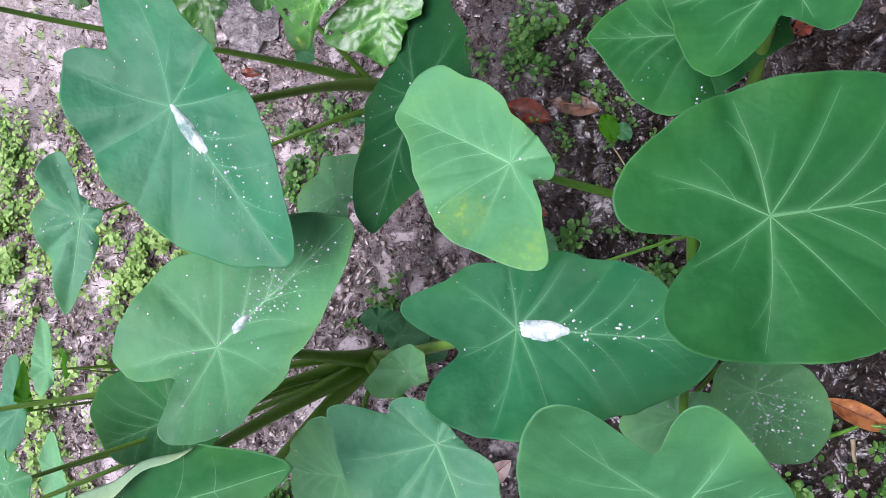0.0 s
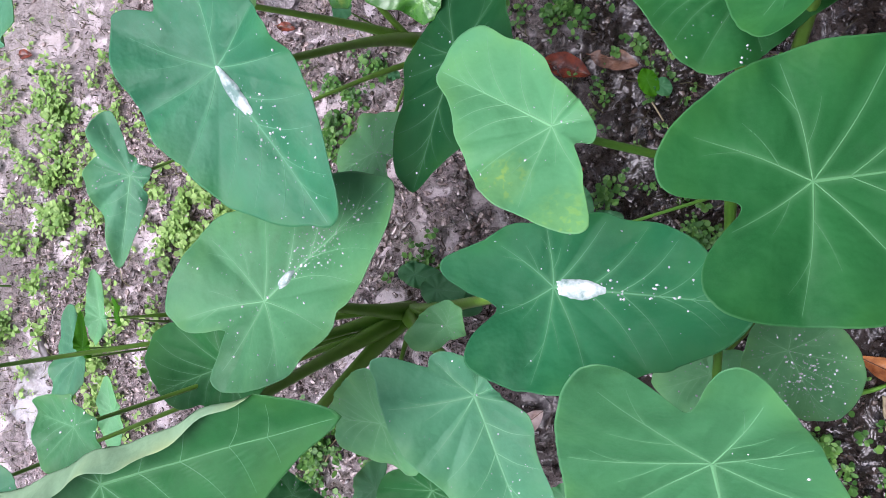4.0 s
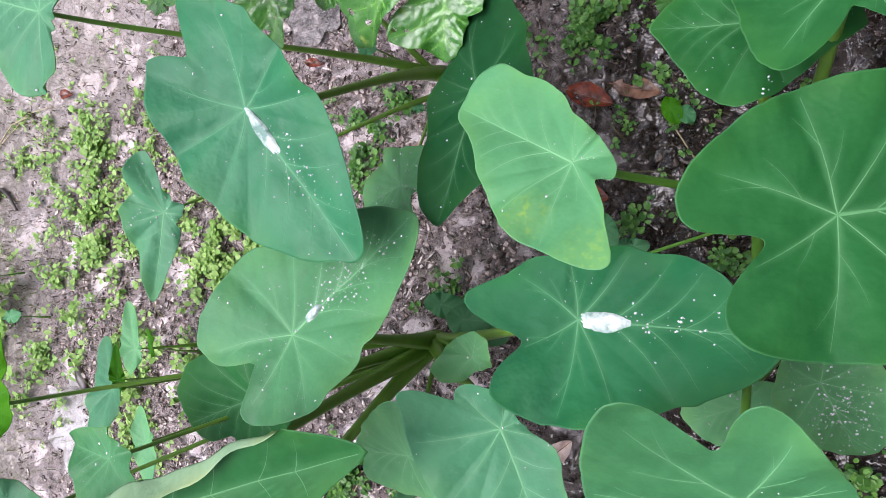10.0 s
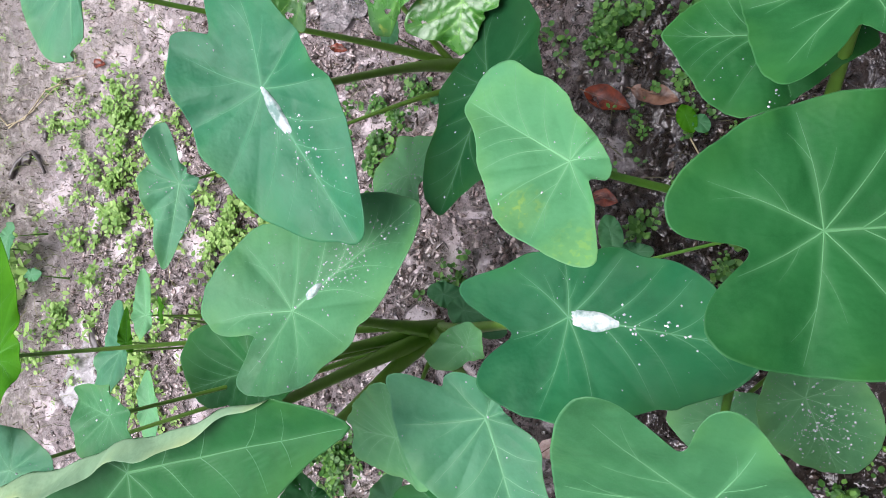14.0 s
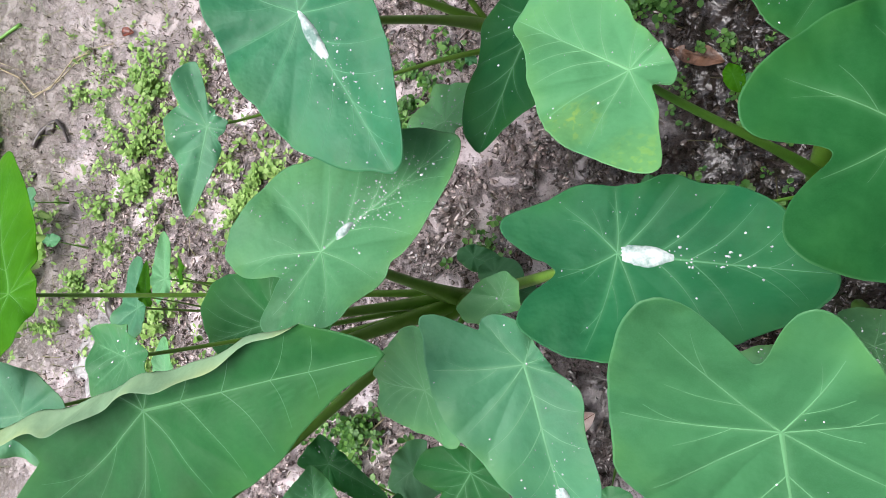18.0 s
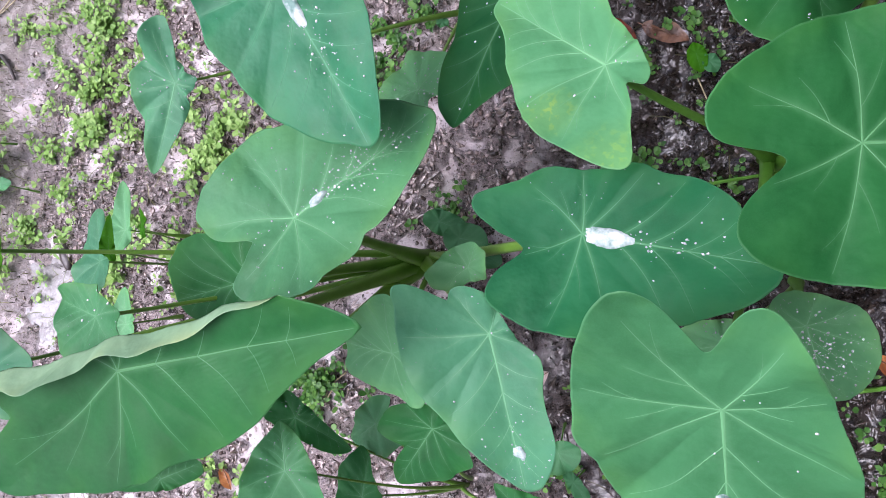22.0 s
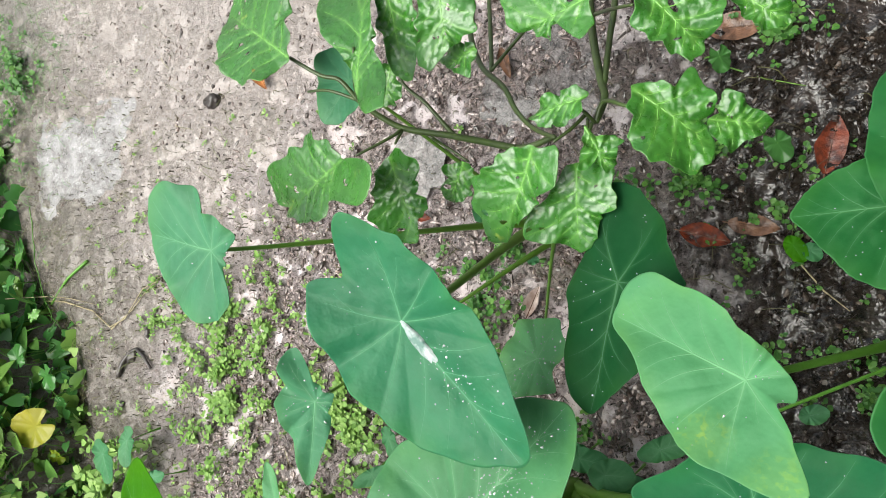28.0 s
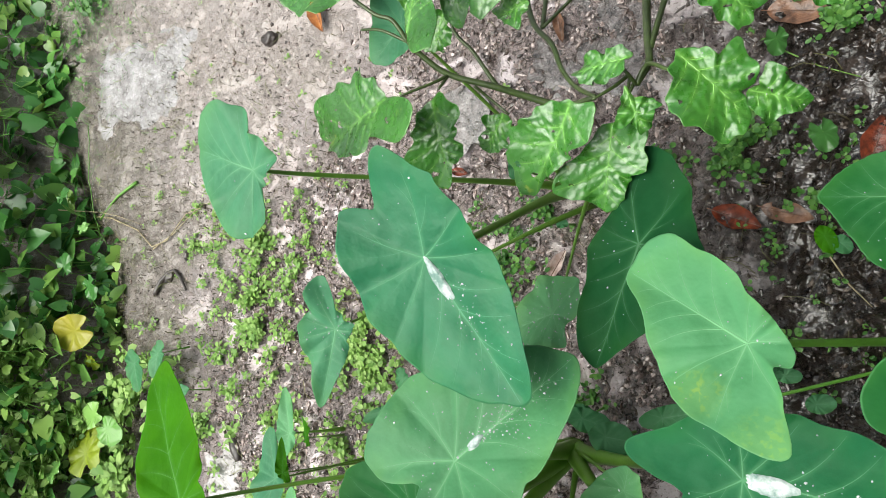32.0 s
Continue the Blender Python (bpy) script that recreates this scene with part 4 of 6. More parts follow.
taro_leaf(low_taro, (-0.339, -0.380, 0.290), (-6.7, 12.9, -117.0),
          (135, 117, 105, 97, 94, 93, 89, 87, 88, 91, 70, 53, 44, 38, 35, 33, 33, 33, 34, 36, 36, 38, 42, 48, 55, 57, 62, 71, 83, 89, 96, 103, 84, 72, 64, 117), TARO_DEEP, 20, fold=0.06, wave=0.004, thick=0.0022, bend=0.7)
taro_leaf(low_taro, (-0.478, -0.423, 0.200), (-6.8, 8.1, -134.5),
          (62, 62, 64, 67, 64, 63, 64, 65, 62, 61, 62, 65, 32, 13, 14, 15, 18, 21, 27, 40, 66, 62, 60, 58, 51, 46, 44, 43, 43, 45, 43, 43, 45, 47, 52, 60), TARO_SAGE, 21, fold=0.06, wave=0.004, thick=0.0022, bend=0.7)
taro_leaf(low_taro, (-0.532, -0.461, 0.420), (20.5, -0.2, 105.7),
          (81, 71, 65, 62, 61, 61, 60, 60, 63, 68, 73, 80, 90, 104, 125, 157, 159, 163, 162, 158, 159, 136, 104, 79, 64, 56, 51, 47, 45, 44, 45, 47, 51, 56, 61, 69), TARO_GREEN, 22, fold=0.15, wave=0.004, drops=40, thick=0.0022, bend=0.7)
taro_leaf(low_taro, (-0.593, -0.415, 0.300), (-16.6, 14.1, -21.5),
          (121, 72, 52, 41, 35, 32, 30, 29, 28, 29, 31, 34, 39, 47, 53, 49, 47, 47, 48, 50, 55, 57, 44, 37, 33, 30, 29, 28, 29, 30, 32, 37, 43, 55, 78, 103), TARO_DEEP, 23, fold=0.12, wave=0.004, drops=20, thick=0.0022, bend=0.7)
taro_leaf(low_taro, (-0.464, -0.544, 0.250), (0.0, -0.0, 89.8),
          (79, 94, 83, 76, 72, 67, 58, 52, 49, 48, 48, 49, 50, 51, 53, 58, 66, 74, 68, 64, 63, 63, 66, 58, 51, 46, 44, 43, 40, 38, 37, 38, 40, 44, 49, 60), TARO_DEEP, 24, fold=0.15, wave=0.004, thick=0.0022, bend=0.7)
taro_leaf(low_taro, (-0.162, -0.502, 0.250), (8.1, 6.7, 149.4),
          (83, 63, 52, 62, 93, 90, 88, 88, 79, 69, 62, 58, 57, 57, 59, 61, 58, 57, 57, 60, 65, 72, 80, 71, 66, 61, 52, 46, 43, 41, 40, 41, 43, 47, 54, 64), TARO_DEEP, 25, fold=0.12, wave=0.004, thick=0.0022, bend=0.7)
taro_leaf(centre_taro, (-0.789, -0.245, 0.580), (-0.4, 6.4, 173.3),
          (90, 87, 81, 77, 75, 76, 79, 77, 71, 67, 65, 66, 68, 67, 65, 65, 66, 68, 58, 52, 47, 42, 39, 38, 38, 39, 41, 46, 48, 48, 50, 54, 60, 70, 80, 94), TARO_GREEN, 26, fold=0.25, wave=0.005, drops=20, thick=0.0045, bend=0.3)
taro_leaf(centre_taro, (-0.993, -0.366, 0.580), (0.4, 20.6, -19.1),
          (88, 84, 81, 81, 83, 79, 75, 74, 74, 76, 78, 82, 88, 90, 94, 101, 96, 89, 86, 85, 87, 81, 77, 76, 76, 80, 74, 69, 67, 66, 69, 77, 87, 84, 82, 84), TARO_MIST, 27, fold=0.12, wave=0.005, drops=20, thick=0.0045, bend=0.3)
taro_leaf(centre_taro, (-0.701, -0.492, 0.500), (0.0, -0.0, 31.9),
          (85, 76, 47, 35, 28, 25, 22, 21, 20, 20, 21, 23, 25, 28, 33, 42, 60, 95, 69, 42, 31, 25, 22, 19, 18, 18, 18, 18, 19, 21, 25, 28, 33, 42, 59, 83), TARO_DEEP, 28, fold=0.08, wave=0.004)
taro_leaf(centre_taro, (-0.992, -0.175, 0.630), (12.4, 12.4, 130.3),
          (262, 190, 165, 140, 110, 95, 85, 85, 88, 92, 105, 125, 148, 160, 158, 143, 125, 100, 92, 88, 83, 78, 71, 66, 62, 60, 56, 56, 53, 58, 65, 80, 105, 135, 190, 278), TARO_FRESH, 29, fold=0.06, wave=0.004, thick=0.0048, bend=0.3)
taro_leaf(back_taro, (-0.678, 0.686, 0.500), (-0.0, 6.4, -135.1),
          (89, 82, 78, 71, 64, 60, 55, 51, 48, 41, 36, 33, 32, 31, 32, 34, 34, 34, 34, 36, 40, 46, 55, 64, 67, 72, 81, 84, 77, 72, 70, 69, 69, 71, 76, 83), TARO_MIST, 30, fold=0.08, wave=0.004, thick=0.004)
taro_leaf(fresh_seedling, (-1.162, -0.143, 0.160), (3.3, 4.8, 109.1),
          (119, 82, 66, 57, 52, 46, 43, 41, 38, 37, 37, 38, 40, 44, 49, 55, 61, 48, 38, 31, 27, 24, 23, 21, 18, 17, 16, 15, 16, 16, 18, 20, 24, 30, 44, 93), TARO_LIGHT, 31, fold=0.15, wave=0.003, thick=0.0028)
taro_leaf(split_seedling, (-1.040, -0.198, 0.340), (-9.9, 14.8, 117.3),
          (116, 95, 82, 74, 69, 66, 65, 65, 68, 72, 78, 84, 94, 102, 98, 98, 91, 69, 58, 51, 48, 46, 47, 50, 54, 37, 28, 24, 21, 19, 18, 19, 23, 29, 43, 104), TARO_MIST, 32, fold=0.12, wave=0.004, thick=0.0028)
taro_leaf(pale_seedling, (-1.146, -0.358, 0.140), (-0.0, -0.0, 101.1),
          (86, 80, 63, 53, 47, 43, 38, 35, 33, 33, 33, 35, 38, 43, 51, 61, 70, 87, 97, 93, 68, 49, 40, 34, 30, 28, 27, 27, 26, 27, 28, 31, 35, 42, 55, 79), TARO_LIGHT, 33, fold=0.15, wave=0.003, thick=0.0025)
taro_leaf(split_seedling, (-0.988, -0.171, 0.375), (26.6, 9.6, 108.0),
          (77, 51, 39, 30, 24, 21, 19, 18, 17, 13, 12, 12, 12, 12, 12, 12, 12, 12, 16, 21, 23, 26, 21, 17, 14, 13, 12, 12, 12, 12, 13, 14, 16, 19, 26, 40), TARO_FRESH, 34, fold=0.1, wave=0.002, thick=0.002)
taro_leaf(fresh_seedling, (-1.063, -0.133, 0.220), (-25.7, 4.4, 110.8),
          (53, 31, 22, 17, 15, 13, 12, 12, 12, 12, 12, 12, 12, 12, 12, 13, 16, 19, 19, 20, 22, 24, 25, 23, 22, 22, 22, 24, 26, 30, 32, 33, 36, 40, 42, 46), TARO_FRESH, 35, fold=0.1, wave=0.002, thick=0.0016)
taro_leaf(tiny_seedling, (-0.566, 0.482, 0.200), (-0.0, -0.0, 120.2),
          (32, 31, 28, 25, 22, 21, 20, 20, 21, 22, 24, 26, 26, 26, 28, 31, 29, 27, 26, 26, 27, 24, 22, 20, 20, 20, 20, 21, 23, 27, 28, 29, 30, 33, 36, 34), TARO_GREEN, 36, fold=0.08, wave=0.002, thick=0.002)
pool_on(blade_d, pose_d, 0.034, 0.0, 0.032, 0.0130, 0.0, "silvery rain pool in the hollow of a taro leaf", 1)
pool_on(blade_a, pose_a, 0.040, 0.0, 0.039, 0.0100, 0.0, "long silvery rain pool along a leaf midrib", 2)
pool_on(blade_e, pose_e, 0.046, 0.0, 0.017, 0.0075, 0.05, "small silvery water bead near a leaf centre", 3, 0.005)
pool_on(blade_f, pose_f, 0.75 * blade_f.edge(0), 0.004, 0.011, 0.009, 0.4, "round silvery water bead near a leaf tip", 4, 0.004)
pool_on(blade_g, pose_g, 0.45 * blade_g.edge(0), -0.004, 0.009, 0.008, 0.2, "clear round water bead on a broad leaf", 5, 0.005)

seedling = thing("seedling", (-0.114, 0.122, 0.0), "small broad-leaved seedling in wet mud", "seedling", "seedlings")
taro_leaf(seedling, (-0.124, 0.122, 0.100), (0.0, -0.0, -75.4),
          (53, 50, 44, 38, 33, 29, 26, 24, 22, 21, 21, 21, 21, 22, 23, 25, 26, 27, 28, 28, 27, 25, 24, 22, 22, 21, 21, 22, 23, 24, 26, 29, 33, 39, 45, 50), TARO_GREEN, 140, fold=0.12, wave=0.003, thick=0.0015, stalk=PETIOLE_PALE)
seedling = thing("seedling", (-0.064, 0.086, 0.0), "small broad-leaved seedling in wet mud", "seedling", "seedlings")
taro_leaf(seedling, (-0.074, 0.086, 0.060), (0.0, -0.0, 4.3),
          (30, 28, 26, 23, 20, 18, 16, 15, 14, 13, 13, 13, 13, 13, 14, 14, 15, 16, 16, 16, 15, 14, 14, 13, 13, 13, 13, 13, 14, 15, 16, 18, 20, 23, 26, 28), TARO_SAGE, 141, fold=0.12, wave=0.003, thick=0.0015, stalk=PETIOLE_PALE)
seedling = thing("seedling", (-0.435, -0.020, 0.0), "small broad-leaved seedling in wet mud", "seedling", "seedlings")
taro_leaf(seedling, (-0.445, -0.020, 0.100), (0.0, -0.0, -52.6),
          (40, 39, 38, 35, 33, 30, 28, 25, 24, 22, 22, 21, 20, 20, 20, 20, 21, 21, 22, 21, 22, 22, 22, 22, 22, 23, 23, 24, 25, 26, 28, 29, 32, 34, 36, 38), TARO_GREEN, 142, fold=0.12, wave=0.003, thick=0.0015, stalk=PETIOLE_PALE)
seedling = thing("seedling", (-0.346, -0.076, 0.0), "small broad-leaved seedling in wet mud", "seedling", "seedlings")
taro_leaf(seedling, (-0.356, -0.076, 0.120), (0.0, -0.0, -12.6),
          (59, 56, 50, 43, 36, 32, 28, 26, 24, 23, 23, 23, 23, 24, 26, 27, 30, 31, 33, 32, 30, 28, 27, 25, 24, 23, 23, 23, 25, 26, 28, 32, 36, 42, 49, 56), TARO_SAGE, 143, fold=0.12, wave=0.003, thick=0.0015, stalk=PETIOLE_PALE)
seedling = thing("seedling", (-0.427, -0.027, 0.0), "small broad-leaved seedling in wet mud", "seedling", "seedlings")
taro_leaf(seedling, (-0.437, -0.027, 0.120), (0.0, -0.0, -13.4),
          (65, 62, 53, 45, 38, 32, 29, 26, 24, 23, 23, 23, 24, 25, 27, 29, 32, 34, 36, 35, 33, 31, 28, 26, 25, 24, 24, 24, 25, 26, 29, 32, 37, 43, 51, 60), TARO_GREEN, 144, fold=0.12, wave=0.003, thick=0.0015, stalk=PETIOLE_PALE)
seedling = thing("seedling", (-0.375, -0.054, 0.0), "small broad-leaved seedling in wet mud", "seedling", "seedlings")
taro_leaf(seedling, (-0.385, -0.054, 0.140), (0.0, -0.0, -3.0),
          (59, 58, 55, 50, 46, 41, 37, 34, 32, 30, 29, 28, 28, 29, 29, 29, 31, 31, 33, 32, 33, 32, 32, 31, 31, 31, 31, 32, 33, 34, 37, 39, 43, 47, 52, 56), TARO_SAGE, 145, fold=0.12, wave=0.003, thick=0.0015, stalk=PETIOLE_PALE)
seedling = thing("seedling", (-0.265, -0.003, 0.0), "small broad-leaved seedling in wet mud", "seedling", "seedlings")
taro_leaf(seedling, (-0.275, -0.003, 0.160), (0.0, -0.0, 15.9),
          (79, 70, 55, 42, 34, 28, 25, 23, 21, 21, 21, 21, 22, 24, 26, 30, 35, 41, 44, 42, 36, 31, 27, 25, 23, 21, 21, 21, 22, 23, 25, 28, 34, 41, 53, 68), TARO_GREEN, 146, fold=0.12, wave=0.003, thick=0.0015, stalk=PETIOLE_PALE)
seedling = thing("seedling", (-0.936, -0.074, 0.0), "small broad-leaved seedling in wet mud", "seedling", "seedlings")
taro_leaf(seedling, (-0.946, -0.074, 0.080), (0.0, -0.0, -62.0),
          (24, 25, 26, 29, 33, 38, 45, 53, 55, 46, 34, 26, 21, 17, 15, 14, 13, 13, 13, 14, 14, 16, 18, 22, 27, 37, 49, 56, 51, 43, 36, 31, 28, 26, 25, 24), TARO_SAGE, 147, fold=0.12, wave=0.003, thick=0.0015, stalk=PETIOLE_PALE)
seedling = thing("seedling", (-0.871, 0.013, 0.0), "small broad-leaved seedling in wet mud", "seedling", "seedlings")
taro_leaf(seedling, (-0.881, 0.013, 0.100), (0.0, -0.0, -74.6),
          (51, 47, 40, 33, 28, 24, 21, 19, 18, 17, 17, 17, 18, 19, 20, 22, 24, 26, 27, 27, 25, 23, 21, 19, 18, 18, 17, 18, 19, 20, 21, 24, 28, 33, 40, 47), TARO_GREEN, 148, fold=0.12, wave=0.003, thick=0.0015, stalk=PETIOLE_PALE)
seedling = thing("seedling", (-0.014, 0.040, 0.0), "small broad-leaved seedling in wet mud", "seedling", "seedlings")
taro_leaf(seedling, (-0.024, 0.040, 0.060), (0.0, -0.0, 5.5),
          (33, 33, 31, 28, 26, 23, 21, 19, 18, 17, 16, 16, 16, 16, 16, 16, 17, 17, 18, 18, 18, 18, 18, 17, 17, 17, 17, 18, 18, 19, 21, 22, 24, 27, 29, 32), TARO_SAGE, 149, fold=0.12, wave=0.003, thick=0.0015, stalk=PETIOLE_PALE)
seedling = thing("seedling", (0.027, 0.337, 0.0), "small broad-leaved seedling in wet mud", "seedling", "seedlings")
taro_leaf(seedling, (0.017, 0.337, 0.050), (0.0, -0.0, -44.8),
          (25, 24, 23, 21, 20, 18, 17, 17, 16, 15, 15, 15, 15, 15, 14, 14, 14, 14, 14, 13, 13, 13, 13, 13, 13, 13, 14, 14, 15, 17, 18, 20, 22, 23, 25, 25), TARO_GREEN, 150, fold=0.12, wave=0.003, thick=0.0015, stalk=PETIOLE_PALE)
seedling = thing("seedling", (0.002, 0.350, 0.0), "small broad-leaved seedling in wet mud", "seedling", "seedlings")
taro_leaf(seedling, (-0.008, 0.350, 0.050), (0.0, -0.0, -67.1),
          (37, 36, 33, 29, 25, 23, 20, 19, 18, 17, 16, 16, 16, 17, 17, 18, 19, 19, 20, 19, 19, 18, 18, 17, 17, 17, 17, 17, 18, 19, 20, 23, 25, 29, 32, 35), TARO_FRESH, 151, fold=0.12, wave=0.003, thick=0.0015, stalk=PETIOLE_PALE)
seedling = thing("seedling", (-0.497, 0.381, 0.0), "small broad-leaved seedling in wet mud", "seedling", "seedlings")
taro_leaf(seedling, (-0.507, 0.381, 0.080), (0.0, -0.0, -5.2),
          (16, 16, 15, 14, 13, 13, 12, 12, 12, 12, 12, 12, 12, 12, 12, 12, 12, 12, 12, 12, 12, 12, 12, 12, 12, 12, 12, 12, 12, 12, 12, 13, 14, 15, 16, 16), TARO_GREEN, 152, fold=0.12, wave=0.003, thick=0.0015, stalk=PETIOLE_PALE)
seedling = thing("seedling", (-0.078, 0.089, 0.0), "small broad-leaved seedling in wet mud", "seedling", "seedlings")
taro_leaf(seedling, (-0.088, 0.089, 0.050), (0.0, -0.0, -1.2),
          (40, 37, 32, 26, 22, 19, 17, 16, 15, 14, 14, 14, 15, 15, 16, 18, 19, 21, 22, 21, 19, 18, 16, 15, 15, 14, 14, 14, 15, 16, 17, 19, 22, 26, 32, 37), TARO_SAGE, 153, fold=0.12, wave=0.003, thick=0.0015, stalk=PETIOLE_PALE)
seedling = thing("seedling", (-1.816, -0.025, 0.0), "small broad-leaved seedling in wet mud", "seedling", "seedlings")
taro_leaf(seedling, (-1.826, -0.025, 0.120), (0.0, -0.0, -67.4),
          (88, 84, 73, 61, 51, 43, 38, 34, 32, 30, 30, 30, 30, 32, 34, 37, 41, 44, 48, 48, 46, 43, 39, 36, 35, 33, 33, 33, 34, 35, 38, 43, 49, 57, 68, 80), TARO_GREEN, 154, fold=0.12, wave=0.003, thick=0.0015, stalk=PETIOLE_PALE)
seedling = thing("seedling", (-1.713, 0.013, 0.0), "small broad-leaved seedling in wet mud", "seedling", "seedlings")
taro_leaf(seedling, (-1.723, 0.013, 0.120), (0.0, -0.0, -97.3),
          (76, 70, 59, 50, 42, 36, 32, 30, 28, 27, 27, 27, 28, 29, 31, 34, 37, 40, 41, 39, 36, 33, 30, 28, 27, 27, 26, 27, 28, 30, 33, 37, 43, 51, 62, 71), TARO_SAGE, 155, fold=0.12, wave=0.003, thick=0.0015, stalk=PETIOLE_PALE)
seedling = thing("seedling", (-0.100, -0.474, 0.0), "small broad-leaved seedling in wet mud", "seedling", "seedlings")
taro_leaf(seedling, (-0.110, -0.474, 0.100), (0.0, -0.0, -45.0),
          (51, 45, 36, 28, 23, 19, 17, 16, 15, 14, 14, 14, 15, 16, 18, 20, 23, 26, 28, 26, 23, 20, 18, 16, 15, 14, 14, 14, 15, 16, 17, 19, 23, 28, 36, 46), TARO_GREEN, 156, fold=0.12, wave=0.003, thick=0.0015, stalk=PETIOLE_PALE)
seedling = thing("seedling", (-1.610, -0.084, 0.0), "small broad-leaved seedling in wet mud", "seedling", "seedlings")
taro_leaf(seedling, (-1.620, -0.084, 0.120), (0.0, -0.0, 4.9),
          (39, 37, 33, 29, 25, 23, 21, 19, 18, 17, 17, 17, 17, 18, 19, 19, 20, 21, 21, 20, 20, 18, 18, 17, 16, 16, 16, 17, 18, 19, 21, 23, 26, 30, 34, 37), TARO_SAGE, 157, fold=0.12, wave=0.003, thick=0.0015, stalk=PETIOLE_PALE)
seedling = thing("seedling", (-0.130, -0.412, 0.0), "small broad-leaved seedling in wet mud", "seedling", "seedlings")
taro_leaf(seedling, (-0.140, -0.412, 0.150), (0.0, -0.0, -61.0),
          (38, 37, 38, 38, 39, 40, 41, 41, 41, 39, 36, 33, 30, 26, 24, 23, 21, 21, 20, 20, 21, 22, 23, 25, 28, 31, 34, 38, 41, 43, 43, 43, 42, 40, 39, 38), TARO_GREEN, 158, fold=0.12, wave=0.003, thick=0.0015, stalk=PETIOLE_PALE)

def shrub_leaf(plant, at, turn, mm, seed, **shape):
    blade = Blade(mm, seed=seed, fold=0.16, wave=0.0055, crinkle=0.0012, droop=0.15, teeth=0.06, sharp=1, holes=0.58, quilt=0.0013, jag=0.6, bulge=0.0, **shape)
    m = pose(*at, *turn)
    L, B = blade.edge(0), blade.edge(math.pi)
    lines = []
    for x0, a, w in ((-0.95 * B, 0, 0.0019), (-0.75 * B, 125, 0.001), (-0.45 * B, 95, 0.001), (-0.1 * B, 65, 0.001), (0.2 * L, 40, 0.0009), (0.48 * L, 20, 0.0008), (-0.7 * B, 238, 0.001), (-0.4 * B, 268, 0.001), (-0.05 * B, 298, 0.001), (0.25 * L, 322, 0.0009), (0.52 * L, 341, 0.0008)):
        R = 0.94 * blade.edge(math.radians(a))
        end = Vector((R * math.cos(math.radians(a)), R * math.sin(math.radians(a)), 0))
        lines.append((blade.path(Vector((x0, 0, 0)), end, (0.06 if a < 180 else -0.06) if a else 0.0, 14), w, 0.0003))
    blade.lines = lines
    ob = part("leaf_blade", blade.mesh("leaf_blade", SHRUB, 170, 22, 0.0008), plant, m)
    for i, line in enumerate(lines):
        part("vein" if i else "midrib", blade.vein_mesh(line, SHRUB_VEIN), ob, m)
    drops_on(blade, m, 6, seed, "clear rain drops on a glossy shrub leaf", 0.0006, 0.0012)
    return m.translation


def branch(plant, pts, r0, r1):
    pts = [Vector(p) for p in pts]
    fine = []
    for i in range(len(pts) - 1):
        a, b = pts[max(i - 1, 0)], pts[i]
        c, d = pts[i + 1], pts[min(i + 2, len(pts) - 1)]
        for q in range(5):
            t = q / 5
            fine.append(0.5 * (2 * b + (c - a) * t + (2 * a - 5 * b + 4 * c - d) * t * t + (3 * b - a - 3 * c + d) * t ** 3))
    fine.append(pts[-1])
    n = len(fine) - 1
    part("branch", tube("branch", fine, [r0 + (r1 - r0) * i / n for i in range(n + 1)], SHRUB_STEM, 7), plant)


shrub = thing("shrub", (-0.382, 1.064, 0.0), "leafy shrub with glossy crinkled insect-eaten leaves", "shrub")
shrub_leaf(shrub, (-0.784, 0.757, 0.600), (6.0, 14.0, 138.8),
           (172, 165, 152, 138, 128, 120, 115, 110, 103, 98, 94, 92, 90, 90, 90, 91, 90, 90, 90, 92, 95, 99, 99, 101, 103, 106, 105, 106, 100, 101, 107, 94, 85, 81, 78, 76, 75, 75, 76, 76, 77, 79, 82, 86, 90, 91, 93, 96, 100, 106, 114, 125, 133, 144, 159, 180, 199, 194, 191, 182), 60)
shrub_leaf(shrub, (-0.579, 0.667, 0.620), (-8.0, 10.0, 87.9),
           (128, 137, 151, 169, 181, 179, 163, 138, 110, 92, 68, 52, 43, 38, 35, 32, 30, 28, 27, 27, 26, 26, 26, 27, 28, 29, 32, 37, 44, 55, 70, 92, 103, 116, 127, 135, 113, 92, 70, 57, 49, 45, 42, 39, 37, 36, 35, 35, 35, 36, 36, 38, 40, 42, 46, 51, 57, 67, 82, 106), 61)
shrub_leaf(shrub, (-0.545, 0.716, 0.560), (6.0, 18.0, -89.1),
           (75, 74, 71, 63, 58, 54, 51, 48, 45, 44, 43, 42, 42, 42, 43, 45, 47, 48, 49, 51, 54, 58, 62, 69, 75, 75, 75, 77, 79, 83, 79, 75, 73, 72, 65, 57, 51, 44, 40, 36, 34, 32, 30, 28, 27, 27, 26, 26, 27, 27, 28, 29, 31, 36, 43, 55, 68, 71, 75, 77), 62)
shrub_leaf(shrub, (-0.458, 0.701, 0.570), (-6.0, 20.0, -95.2),
           (42, 40, 39, 38, 37, 37, 38, 40, 43, 46, 51, 57, 57, 55, 54, 54, 54, 55, 57, 58, 60, 63, 67, 72, 70, 69, 69, 70, 71, 70, 70, 71, 73, 75, 77, 66, 59, 53, 49, 46, 44, 42, 41, 41, 40, 41, 41, 43, 44, 47, 52, 59, 69, 81, 77, 74, 73, 62, 52, 45), 63)
